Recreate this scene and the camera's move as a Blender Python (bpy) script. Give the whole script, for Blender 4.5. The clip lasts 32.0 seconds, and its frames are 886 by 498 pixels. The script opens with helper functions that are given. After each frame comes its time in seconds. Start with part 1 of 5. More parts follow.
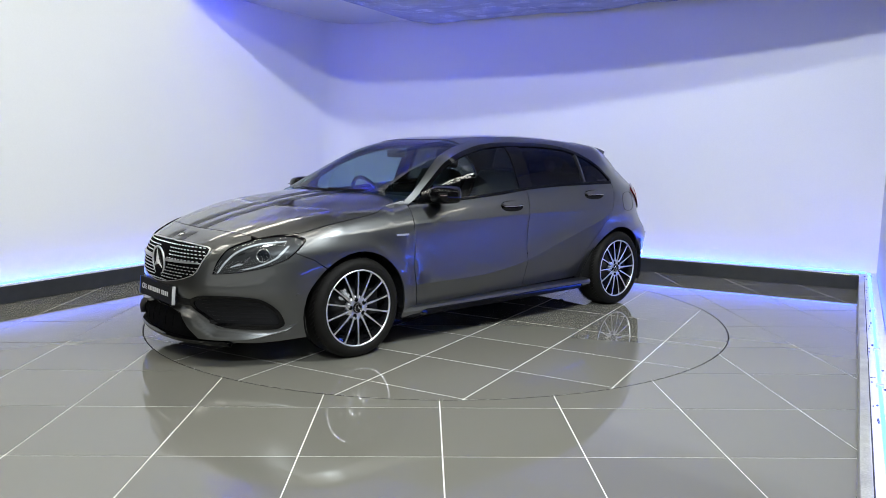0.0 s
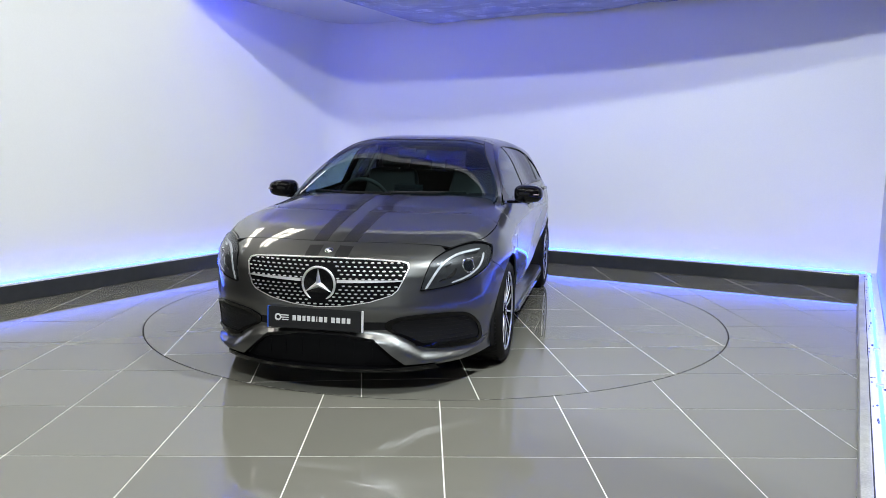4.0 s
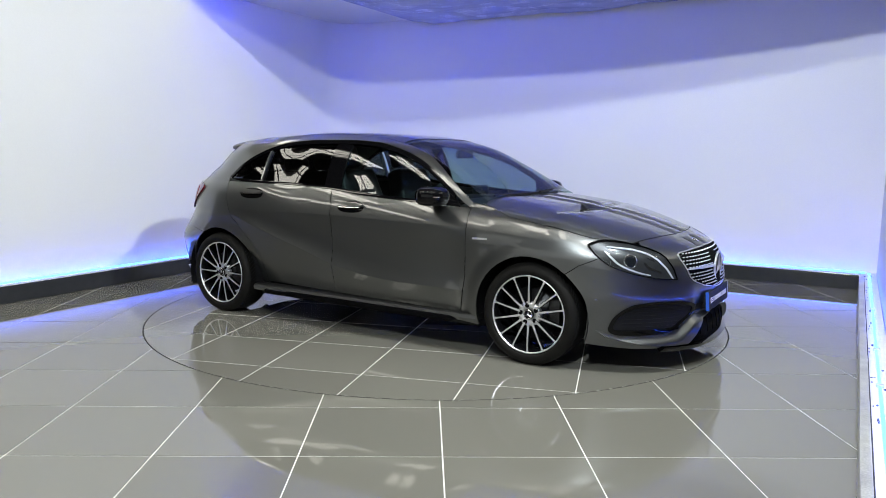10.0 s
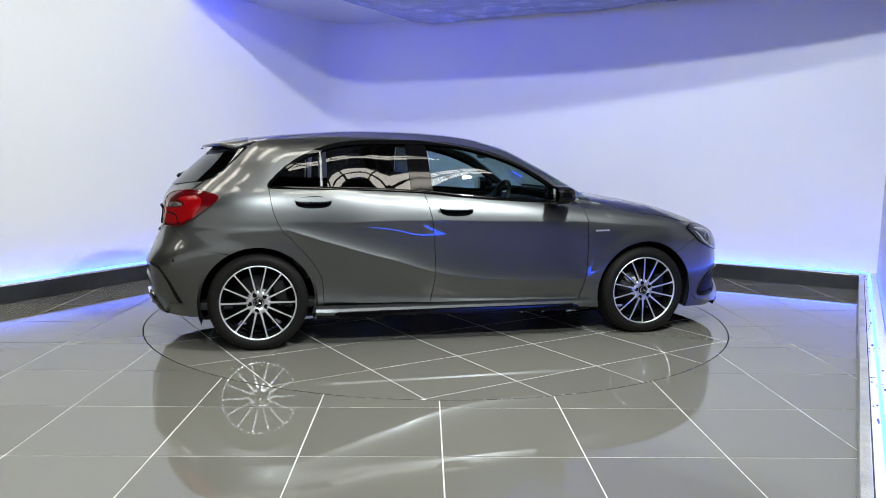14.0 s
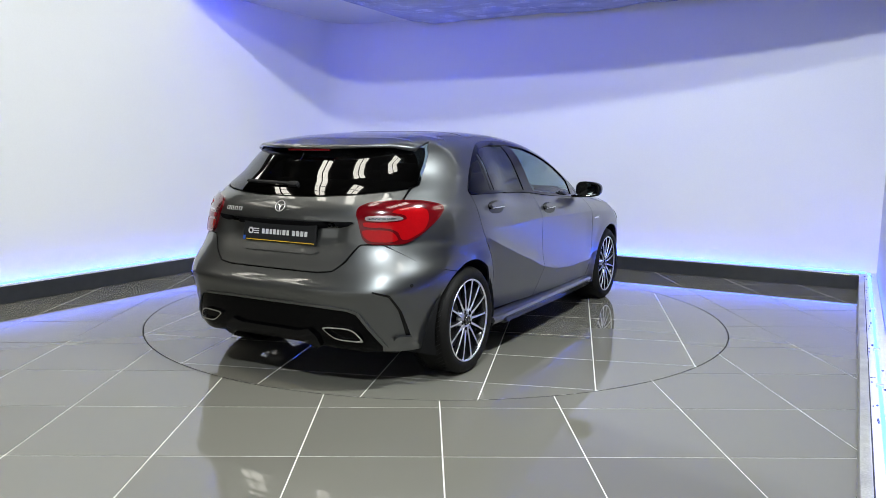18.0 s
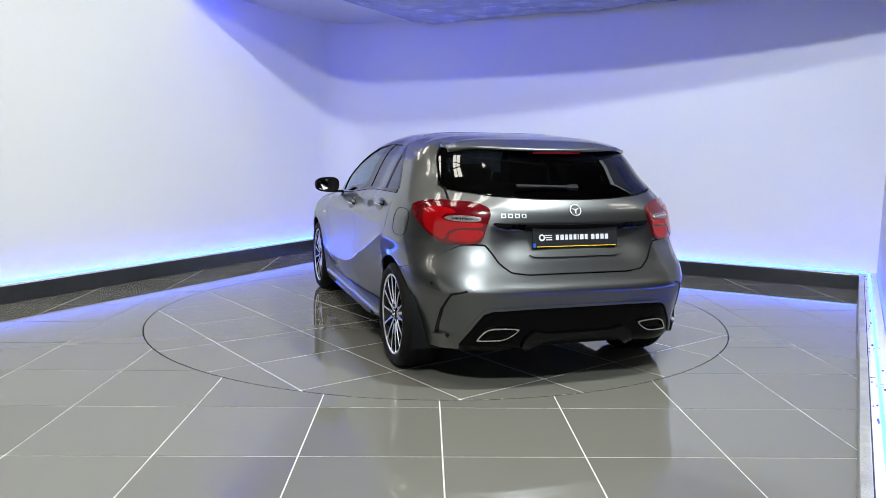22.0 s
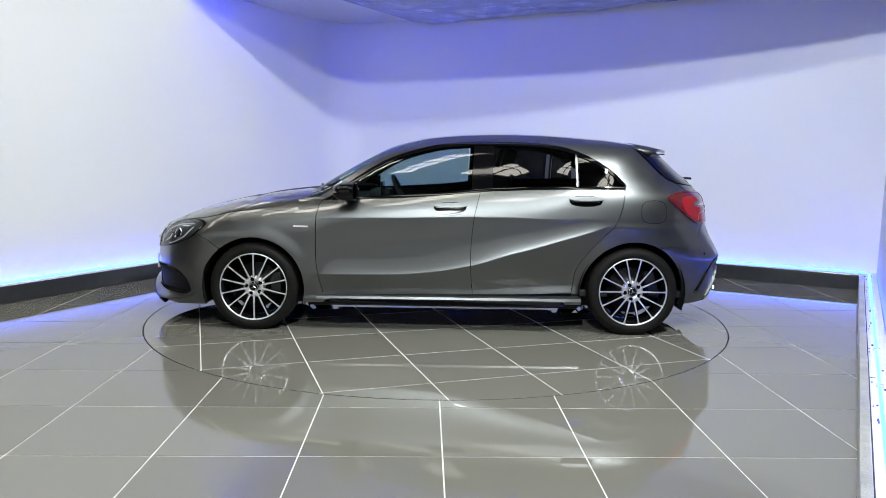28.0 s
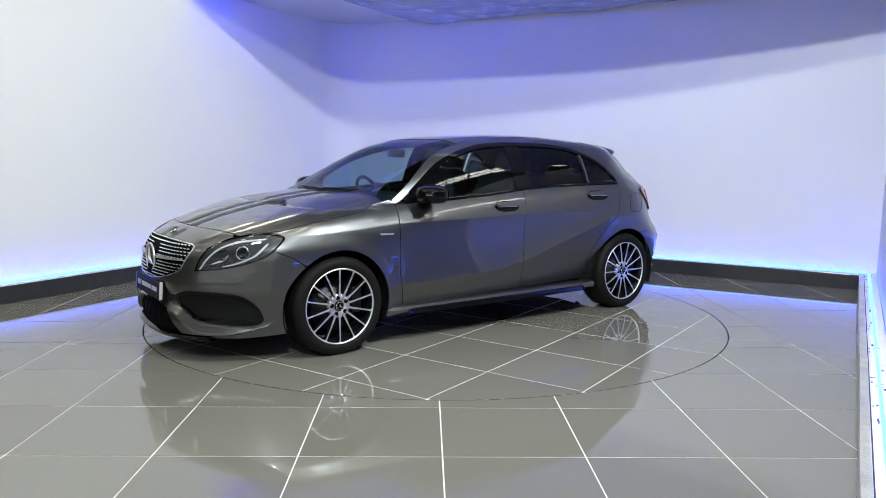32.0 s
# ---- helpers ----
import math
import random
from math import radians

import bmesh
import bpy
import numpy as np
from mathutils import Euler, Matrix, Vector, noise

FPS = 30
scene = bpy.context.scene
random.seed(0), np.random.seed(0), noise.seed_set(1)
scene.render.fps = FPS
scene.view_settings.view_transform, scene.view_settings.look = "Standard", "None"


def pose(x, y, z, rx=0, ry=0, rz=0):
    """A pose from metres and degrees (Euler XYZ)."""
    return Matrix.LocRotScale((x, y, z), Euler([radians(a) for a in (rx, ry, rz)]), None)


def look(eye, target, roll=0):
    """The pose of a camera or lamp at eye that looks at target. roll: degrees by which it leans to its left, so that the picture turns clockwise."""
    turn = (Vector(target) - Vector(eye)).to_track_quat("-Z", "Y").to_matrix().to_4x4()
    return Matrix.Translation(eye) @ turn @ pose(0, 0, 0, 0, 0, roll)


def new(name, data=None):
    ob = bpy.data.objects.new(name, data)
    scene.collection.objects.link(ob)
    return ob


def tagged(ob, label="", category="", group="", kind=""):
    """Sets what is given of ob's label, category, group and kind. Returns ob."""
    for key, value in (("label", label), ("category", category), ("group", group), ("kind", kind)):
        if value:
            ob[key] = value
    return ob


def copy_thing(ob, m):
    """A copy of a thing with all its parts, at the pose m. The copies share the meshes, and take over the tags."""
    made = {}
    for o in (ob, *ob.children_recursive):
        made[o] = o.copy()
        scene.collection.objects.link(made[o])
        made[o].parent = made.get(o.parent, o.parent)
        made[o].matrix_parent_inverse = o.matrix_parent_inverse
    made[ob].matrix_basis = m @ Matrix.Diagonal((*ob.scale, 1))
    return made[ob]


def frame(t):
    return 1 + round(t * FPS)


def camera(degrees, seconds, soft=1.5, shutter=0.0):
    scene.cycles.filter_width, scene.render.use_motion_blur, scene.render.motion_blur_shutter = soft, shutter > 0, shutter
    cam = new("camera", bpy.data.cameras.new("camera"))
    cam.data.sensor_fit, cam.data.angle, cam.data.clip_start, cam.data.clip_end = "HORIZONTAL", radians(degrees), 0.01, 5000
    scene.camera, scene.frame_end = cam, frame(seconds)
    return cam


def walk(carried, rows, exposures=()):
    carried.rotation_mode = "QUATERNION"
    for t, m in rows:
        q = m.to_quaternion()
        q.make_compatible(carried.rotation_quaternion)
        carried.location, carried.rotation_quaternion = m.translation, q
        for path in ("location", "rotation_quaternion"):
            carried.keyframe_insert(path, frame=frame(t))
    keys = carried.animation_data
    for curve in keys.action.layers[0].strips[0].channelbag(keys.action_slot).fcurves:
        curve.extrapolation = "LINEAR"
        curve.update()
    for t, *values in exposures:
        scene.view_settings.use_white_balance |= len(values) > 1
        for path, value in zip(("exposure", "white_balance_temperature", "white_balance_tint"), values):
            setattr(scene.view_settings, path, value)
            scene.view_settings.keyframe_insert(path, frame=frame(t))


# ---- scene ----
EYE = (-0.1018, -6.0072, 1.2838)
AIM = (0.04401, -0.0019, 0.50643)
cam = camera(60.99, 32.0, soft=0.85)
walk(cam, [(0, look(EYE, AIM, 0.733)), (32, look(EYE, AIM, 0.733))])

# ---- light ----
world = bpy.data.worlds.new("world")
scene.world = world
world.use_nodes = True
world.node_tree.nodes["Background"].inputs["Color"].default_value = (0.80, 0.86, 1.0, 1)
world.node_tree.nodes["Background"].inputs["Strength"].default_value = 0.02
scene.view_settings.exposure = 0.0

ROOM = pose(0, 0, 0, 0, 0, -30)      # room axes: u along the back wall, v towards it


def area_lamp(name, eye, target, size, power, colour):
    data = bpy.data.lights.new(name, "AREA")
    data.shape, data.size, data.size_y = "RECTANGLE", size[0], size[1]
    data.energy, data.color = power, colour
    ob = new(name, data)
    ob.matrix_world = ROOM @ look(eye, target)
    return ob


area_lamp("flood_lamp_a", (2.9, -1.6, 3.7), (-3.25, -1.0, 1.0), (0.12, 0.10), 190, (0.90, 0.98, 1.02))
area_lamp("flood_lamp_b", (2.75, -5.5, 4.22), (2.3, 3.1, 1.0), (0.16, 0.14), 262, (0.90, 0.98, 1.02))


# ---- materials ----
def mat(name, colour, rough=0.5, metal=0.0, grain=0.0, scale=8.0, bump=0.0, coat=0.0, spec=0.5, fine=120.0, detail=4.0):
    m = bpy.data.materials.new(name)
    m.use_nodes = True
    t = m.node_tree
    b = t.nodes["Principled BSDF"]
    b.inputs["Roughness"].default_value = rough
    b.inputs["Metallic"].default_value = metal
    b.inputs["Coat Weight"].default_value = coat
    b.inputs["Coat Roughness"].default_value = 0.012
    b.inputs["Specular IOR Level"].default_value = spec
    b.inputs["Base Color"].default_value = (*colour, 1)
    if grain or bump:
        co = t.nodes.new("ShaderNodeTexCoord")
        big, small = t.nodes.new("ShaderNodeTexNoise"), t.nodes.new("ShaderNodeTexNoise")
        for n, s in ((big, scale), (small, fine)):
            n.inputs["Scale"].default_value = s
            n.inputs["Detail"].default_value = detail
            t.links.new(co.outputs["Object"], n.inputs["Vector"])
        mix = t.nodes.new("ShaderNodeMath")
        mix.operation = "ADD"
        t.links.new(big.outputs["Fac"], mix.inputs[0])
        t.links.new(small.outputs["Fac"], mix.inputs[1])
        if grain:
            ramp = t.nodes.new("ShaderNodeMapRange")
            ramp.inputs["From Min"].default_value, ramp.inputs["From Max"].default_value = 0.6, 1.4
            ramp.inputs["To Min"].default_value, ramp.inputs["To Max"].default_value = 1 - grain, 1 + grain
            t.links.new(mix.outputs[0], ramp.inputs["Value"])
            mul = t.nodes.new("ShaderNodeMixRGB")
            mul.blend_type, mul.inputs["Fac"].default_value = "MULTIPLY", 1.0
            mul.inputs["Color1"].default_value = (*colour, 1)
            t.links.new(ramp.outputs[0], mul.inputs["Color2"])
            t.links.new(mul.outputs[0], b.inputs["Base Color"])
            rr = t.nodes.new("ShaderNodeMapRange")
            rr.inputs["From Min"].default_value, rr.inputs["From Max"].default_value = 0.6, 1.4
            rr.inputs["To Min"].default_value, rr.inputs["To Max"].default_value = rough * 0.85, rough * 1.2
            t.links.new(mix.outputs[0], rr.inputs["Value"])
            t.links.new(rr.outputs[0], b.inputs["Roughness"])
        if bump:
            bp = t.nodes.new("ShaderNodeBump")
            bp.inputs["Strength"].default_value = bump
            bp.inputs["Distance"].default_value = 0.004
            t.links.new(mix.outputs[0], bp.inputs["Height"])
            t.links.new(bp.outputs[0], b.inputs["Normal"])
    return m


def glow(name, colour, strength):
    m = bpy.data.materials.new(name)
    m.use_nodes = True
    b = m.node_tree.nodes["Principled BSDF"]
    b.inputs["Base Color"].default_value = (*colour, 1)
    b.inputs["Emission Color"].default_value = (*colour, 1)
    b.inputs["Emission Strength"].default_value = strength
    return m


def glass(name, tint, rough=0.0, base=0.06):
    """A thin pane: clear or tinted passage with a mirror gloss on it."""
    m = bpy.data.materials.new(name)
    m.use_nodes = True
    t = m.node_tree
    t.nodes.clear()
    out, mixs = t.nodes.new("ShaderNodeOutputMaterial"), t.nodes.new("ShaderNodeMixShader")
    tr, gl, fr = t.nodes.new("ShaderNodeBsdfTransparent"), t.nodes.new("ShaderNodeBsdfGlossy"), t.nodes.new("ShaderNodeLayerWeight")
    tr.inputs["Color"].default_value = (*tint, 1)
    gl.inputs["Roughness"].default_value = rough
    fr.inputs["Blend"].default_value = 0.5
    pw, mr = t.nodes.new("ShaderNodeMath"), t.nodes.new("ShaderNodeMapRange")
    pw.operation, pw.inputs[1].default_value = "POWER", 4.5
    mr.inputs["To Min"].default_value, mr.inputs["To Max"].default_value = base, 1.0
    t.links.new(fr.outputs["Facing"], pw.inputs[0])
    t.links.new(pw.outputs[0], mr.inputs["Value"])
    t.links.new(mr.outputs[0], mixs.inputs[0])
    t.links.new(tr.outputs[0], mixs.inputs[1])
    t.links.new(gl.outputs[0], mixs.inputs[2])
    t.links.new(mixs.outputs[0], out.inputs["Surface"])
    return m


WALL = mat("wall_paint", (0.80, 0.80, 0.79), 0.62, grain=0.025, scale=0.9, bump=0.12, fine=90)
PLINTH = mat("plinth_black", (0.035, 0.037, 0.042), 0.16, grain=0.12, scale=3, fine=14)
LEDGE = mat("ledge_white", (0.72, 0.72, 0.74), 0.5, grain=0.12, scale=14)
TILE = mat("floor_tile", (0.168, 0.162, 0.139), 0.018, spec=0.85)
tint = TILE.node_tree.nodes.new("ShaderNodeObjectInfo")
span = TILE.node_tree.nodes.new("ShaderNodeMapRange")
span.inputs["To Min"].default_value, span.inputs["To Max"].default_value = 0.94, 1.06
shade = TILE.node_tree.nodes.new("ShaderNodeMixRGB")
shade.blend_type, shade.inputs["Fac"].default_value, shade.inputs["Color1"].default_value = "MULTIPLY", 1.0, (0.168, 0.162, 0.139, 1)
TILE.node_tree.links.new(tint.outputs["Random"], span.inputs["Value"])
TILE.node_tree.links.new(span.outputs[0], shade.inputs["Color2"])
TILE.node_tree.links.new(shade.outputs[0], TILE.node_tree.nodes["Principled BSDF"].inputs["Base Color"])
GROUT = mat("grout", (0.72, 0.70, 0.66), 0.7, grain=0.12, scale=12)
RIMDARK = mat("turntable_gap", (0.02, 0.02, 0.02), 0.6)
CEIL = mat("ceiling_paint", (0.66, 0.66, 0.68), 0.6, grain=0.03, scale=1.5)
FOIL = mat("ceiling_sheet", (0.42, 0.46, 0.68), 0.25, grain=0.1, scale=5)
LED_CYAN = glow("led_cool", (0.014, 0.085, 1.0), 28)
LED_BLUE = glow("led_blue", (0.045, 0.07, 1.0), 95)
SHED = mat("shed_grey", (0.055, 0.052, 0.048), 0.8, grain=0.2, scale=1.2)
EDGING = mat("edging_metal", (0.62, 0.62, 0.60), 0.42, 0.6, grain=0.3, scale=9)
SCUFF = mat("scuff_dark", (0.05, 0.05, 0.07), 0.7, grain=0.3, scale=60)
LENS_CLIP = mat("clip_plastic", (0.62, 0.64, 0.70), 0.25, grain=0.1, scale=40)
ROOFLIGHT = glow("roof_light_glow", (1.0, 0.96, 0.86), 11)


# ---- mesh helpers ----
def finish(name, bm, material, parent=None, label="", smooth=False, m=None):
    me = bpy.data.meshes.new(name)
    bm.to_mesh(me)
    bm.free()
    if smooth:
        for p in me.polygons:
            p.use_smooth = True
    me.materials.append(material)
    ob = new(name, me)
    if parent is not None:
        ob.parent = parent
    if m is not None:
        ob.matrix_basis = m
    if label:
        ob["label"] = label
    return ob


def part(name, bm, material, parent, label="", smooth=False, m=None):
    return finish(name, bm, material, parent, label, smooth, m)


def box(bm, lo, hi, bevel=0.0, m=None):
    vs = bmesh.ops.create_cube(bm, size=1.0)["verts"]
    for v in vs:
        v.co = Vector([lo[i] + (v.co[i] + 0.5) * (hi[i] - lo[i]) for i in range(3)])
    if bevel:
        es = list({e for v in vs for e in v.link_edges})
        vs = [v for v in bmesh.ops.bevel(bm, geom=es, offset=bevel, segments=2, affect="EDGES", profile=0.6)["verts"]]
    if m is not None:
        bmesh.ops.transform(bm, matrix=m, verts=list({v for v in vs}))
    return bm


def boxed(lo, hi, bevel=0.0):
    return box(bmesh.new(), lo, hi, bevel)


def prism(outline, z0, z1):
    """An upright solid over a plan outline."""
    bm = bmesh.new()
    lo = [bm.verts.new((x, y, z0)) for x, y in outline]
    hi = [bm.verts.new((x, y, z1)) for x, y in outline]
    bm.faces.new(hi)
    bm.faces.new(lo[::-1])
    n = len(outline)
    for i in range(n):
        bm.faces.new((lo[i], lo[(i + 1) % n], hi[(i + 1) % n], hi[i]))
    bmesh.ops.recalc_face_normals(bm, faces=bm.faces)
    return bm


# ---- room ----
UL, UR, VB = -3.25, 3.16, 3.16
CZ = 2.93
COVE = 0.45

corner = [(UL + COVE - COVE * math.cos(a), VB - COVE + COVE * math.sin(a)) for a in [math.pi / 2 * i / 16 for i in range(17)]]


def wall_strip(name, line, away, z0, z1):
    """A wall with thickness along a plan line."""
    bm = bmesh.new()
    rows = []
    for (x, y), (ax, ay) in zip(line, away):
        rows.append([bm.verts.new(p) for p in ((x, y, z0), (x, y, z1), (ax, ay, z1), (ax, ay, z0))])
    for a, b in zip(rows, rows[1:]):
        for k in range(4):
            bm.faces.new((a[k], a[(k + 1) % 4], b[(k + 1) % 4], b[k]))
    bm.faces.new(rows[0])
    bm.faces.new(rows[-1][::-1])
    bmesh.ops.recalc_face_normals(bm, faces=bm.faces)
    return tagged(finish(name, bm, WALL, m=ROOM, smooth=True), kind="structure")


LEFT_END = -1.75
left_line = [(UL, LEFT_END), (UL, VB - COVE)]
back_line = corner + [(UR, VB)]
w1 = wall_strip("wall_left", left_line, [(UL - 0.14, LEFT_END), (UL - 0.14, VB - COVE)], 0, CZ)
w2 = wall_strip("wall_back", back_line, [(UL - 0.14, VB - COVE)] + [(x - 0.10, y + 0.10) for x, y in corner[1:-1]] + [(corner[-1][0], VB + 0.14), (UR, VB + 0.14)], 0, CZ)
RIGHT_END, RIGHT_WALL = -3.4, 0.15
w3 = wall_strip("wall_right", [(UR, VB), (UR, RIGHT_WALL)], [(UR + 0.14, VB + 0.14), (UR + 0.14, RIGHT_WALL)], 0, CZ)
for w, text in ((w1, "smooth white painted studio wall lit blue"), (w2, "smooth white painted studio back wall"), (w3, "white painted side wall with blue light")):
    tagged(w, label=text, category="wall")
    w.data.set_sharp_from_angle(angle=radians(35))

CEIL_EDGE = [(UL, 0.47), (-2.0, 0.37), (-1.1, 0.33), (-0.4, 0.29), (0.2, 0.34), (0.8, 0.38), (1.2, 0.44), (1.7, 0.60), (2.2, 0.80), (2.7, 1.07), (UR, 1.36)]
bm = prism(CEIL_EDGE + [(UR, VB), (UL, VB)], CZ, CZ + 0.12)
tagged(finish("ceiling", bm, CEIL, m=ROOM), "flat white studio ceiling washed blue", "ceiling", kind="structure")

# plinth along the walls, with a pale ledge and a light strip on it
PH = 0.155
pl, pr, pb = -3.13, 3.01, 3.04


def plinth(name, lo, hi, led_lo, led_hi):
    p = tagged(new(name), "black skirting plinth with a blue light strip on its ledge", "plinth", kind="structure")
    p.matrix_basis = ROOM
    part("face", boxed((lo[0], lo[1], 0), (hi[0], hi[1], PH - 0.012), 0.004), PLINTH, p, "glossy black plinth face")
    part("ledge", boxed((lo[0] + 0.006, lo[1] + 0.006, PH - 0.012), (hi[0] - 0.003, hi[1] - 0.006, PH), 0.002), LEDGE, p, "white ledge board")
    part("light_strip", boxed((led_lo[0], led_lo[1], PH), (led_hi[0], led_hi[1], PH + 0.012), 0.002), LED_CYAN, p, "glowing blue light strip")
    return p


plinth("plinth_left", (UL + 0.002, LEFT_END, 0), (pl, pb - 0.005, 0), (UL + 0.045, LEFT_END + 0.02, 0), (UL + 0.06, VB - 0.45, 0))
plinth("plinth_back", (UL + 0.25, pb, 0), (pr, VB - 0.002, 0), (UL + 0.35, VB - 0.06, 0), (UR - 0.1, VB - 0.045, 0))
plinth("plinth_right", (pr + 0.002, RIGHT_END, 0), (UR - 0.002, VB - 0.002, 0), (pr + 0.075, RIGHT_END + 0.02, 0), (pr + 0.09, VB - 0.1, 0))

# worn metal edging, scuffs and tape clips on the side ledge
edging = bmesh.new()
rows = []
for i in range(70):
    v = RIGHT_END + (VB - 0.16 - RIGHT_END) * i / 69
    du = 0.0035 * noise.noise((v * 2.1, 0.4, 0.0)) + 0.002 * noise.noise((v * 9.0, 2.0, 0.0))
    dz = 0.004 * abs(noise.noise((v * 3.0, 7.0, 0.0)))
    rows.append([edging.verts.new(p) for p in ((pr - 0.002 + du, v, 0.006), (pr - 0.004 + du, v, PH + 0.002 + dz), (pr + 0.034 + du * 2, v, PH + 0.004 + dz), (pr + 0.034 + du * 2, v, PH + 0.001))])
for a, b in zip(rows, rows[1:]):
    for k in range(4):
        edging.faces.new((a[k], a[(k + 1) % 4], b[(k + 1) % 4], b[k]))
edging.faces.new(rows[0]), edging.faces.new(rows[-1][::-1])
bmesh.ops.recalc_face_normals(edging, faces=edging.faces)
side_plinth = bpy.data.objects["plinth_right"]
part("edging", edging, EDGING, side_plinth, "bent pale metal edging strip")
# the edging's shadow line on the ledge, laid as a thin dark strip
part("edge_shadow", boxed((pr + 0.0355, RIGHT_END, PH + 0.0003), (pr + 0.041, VB - 0.17, PH + 0.0012)), RIMDARK, side_plinth, "dark strip standing for the edging's shadow")
for i in range(26):
    v, u = random.uniform(-1.7, 2.9), pr + random.choice((0.046, 0.05, 0.056, 0.066, 0.105))
    lx, lv = random.uniform(0.003, 0.008), random.uniform(0.006, 0.028)
    part("scuff", prism([(u + lx * math.cos(a) * random.uniform(0.6, 1.2), v + lv * math.sin(a) * random.uniform(0.6, 1.2)) for a in [2 * math.pi * k / 9 for k in range(9)]], PH + 0.0002, PH + 0.0022), SCUFF, side_plinth)
for v in (2.86, 1.1, -0.25, -1.05):
    clip = bmesh.new()
    box(clip, (pr + 0.066, v - 0.014, PH), (pr + 0.102, v + 0.014, PH + 0.017), 0.004)
    part("tape_clip", clip, LENS_CLIP, side_plinth, "clear plastic tape clip")

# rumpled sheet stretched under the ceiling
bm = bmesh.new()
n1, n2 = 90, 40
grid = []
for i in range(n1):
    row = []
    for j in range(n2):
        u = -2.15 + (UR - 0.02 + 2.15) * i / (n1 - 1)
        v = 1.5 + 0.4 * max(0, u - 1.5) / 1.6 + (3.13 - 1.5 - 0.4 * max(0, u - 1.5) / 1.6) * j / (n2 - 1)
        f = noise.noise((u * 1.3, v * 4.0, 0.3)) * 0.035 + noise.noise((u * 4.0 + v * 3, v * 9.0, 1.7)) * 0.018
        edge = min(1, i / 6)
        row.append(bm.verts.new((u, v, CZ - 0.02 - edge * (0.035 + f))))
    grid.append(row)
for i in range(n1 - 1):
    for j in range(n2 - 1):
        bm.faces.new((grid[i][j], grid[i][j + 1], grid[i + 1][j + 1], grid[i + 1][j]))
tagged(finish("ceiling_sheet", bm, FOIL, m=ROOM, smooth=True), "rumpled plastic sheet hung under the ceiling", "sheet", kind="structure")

# unseen pelmet added under the ceiling's front edge, with a blue-wash light tape on its inner face
PELMET = 0.09


def edge_band(line, v0, v1, z0, z1):
    """A level band that follows a plan line, between two set-backs."""
    bm = bmesh.new()
    rows = [[bm.verts.new((u, v + a, z)) for a, z in ((v0, z0), (v1, z0), (v1, z1), (v0, z1))] for u, v in line]
    for a, b in zip(rows, rows[1:]):
        for k in range(4):
            bm.faces.new((a[k], a[(k + 1) % 4], b[(k + 1) % 4], b[k]))
    bm.faces.new(rows[0]), bm.faces.new(rows[-1][::-1])
    bmesh.ops.recalc_face_normals(bm, faces=bm.faces)
    return bm


pelmet = tagged(new("ceiling_pelmet"), "unseen added board hiding a blue light tape", "pelmet", kind="structure")
pelmet.matrix_basis = ROOM
edge_in = [(u, v) for u, v in CEIL_EDGE]
edge_in[0], edge_in[-1] = (UL + 0.003, edge_in[0][1]), (UR - 0.003, edge_in[-1][1])
part("board", edge_band(edge_in, 0.0, 0.018, CZ - PELMET, CZ - 0.002), CEIL, pelmet)
part("lip", edge_band(edge_in, 0.019, 0.065, CZ - PELMET, CZ - PELMET + 0.012), CEIL, pelmet)
part("light_tape", edge_band([q for q in edge_in if q[0] < 1.0], 0.019, 0.023, CZ - 0.062, CZ - 0.038), LED_BLUE, pelmet, "glowing blue light tape")

# the hall round the studio
hall = tagged(new("hall_shell"), "plain grey walls and roof of a hall", "hall", kind="structure")
HB = dict(u0=-9.0, u1=9.5, v0=-11.0, v1=5.5, z=6.6)
for name, lo, hi in (("hall_wall", (HB["u0"] - 0.2, HB["v0"], 0), (HB["u0"], HB["v1"], HB["z"])), ("hall_wall", (HB["u1"], HB["v0"], 0), (HB["u1"] + 0.2, HB["v1"], HB["z"])),
                     ("hall_wall", (HB["u0"], HB["v0"] - 0.2, 0), (HB["u1"], HB["v0"], HB["z"])), ("hall_wall", (HB["u0"], HB["v1"], 0), (HB["u1"], HB["v1"] + 0.2, HB["z"])),
                     ("hall_roof", (HB["u0"], HB["v0"], HB["z"]), (HB["u1"], HB["v1"], HB["z"] + 0.2))):
    part(name, boxed(lo, hi), SHED, hall, m=ROOM)


def roof_light(u, v, length, width):
    r = tagged(new("roof_light"), "long glazed roof light with dark glazing bars", "roof light", "roof lights of the hall")
    r.matrix_basis = ROOM @ pose(u, v, HB["z"] - 0.05)
    part("pane", boxed((-width / 2, -length / 2, 0), (width / 2, length / 2, 0.02)), ROOFLIGHT, r, "glowing pale pane")
    for k in range(5):
        y = -length / 2 + length * k / 4
        part("bar", boxed((-width / 2 - 0.03, y - 0.03, -0.04), (width / 2 + 0.03, y + 0.03, 0)), SHED, r)
    part("bar", boxed((-0.02, -length / 2, -0.04), (0.02, length / 2, 0)), SHED, r)
    return r


for k in range(6):
    roof_light(-5.0 + 2.0 * k, -3.1, 3.1, 0.58)
# the last four are unseen, added to brighten the bumper's corners
for u, v in ((-8.0, 2.2), (-6.0, 2.2), (-8.0, -7.0), (-6.2, -7.0), (7.0, 2.2), (8.6, 2.2)):
    roof_light(u, v, 3.1, 0.58)

# unseen glowing panel added as fill light, facing the studio's open side
FILL = glow("fill_glow", (0.97, 1.0, 0.98), 0.42)


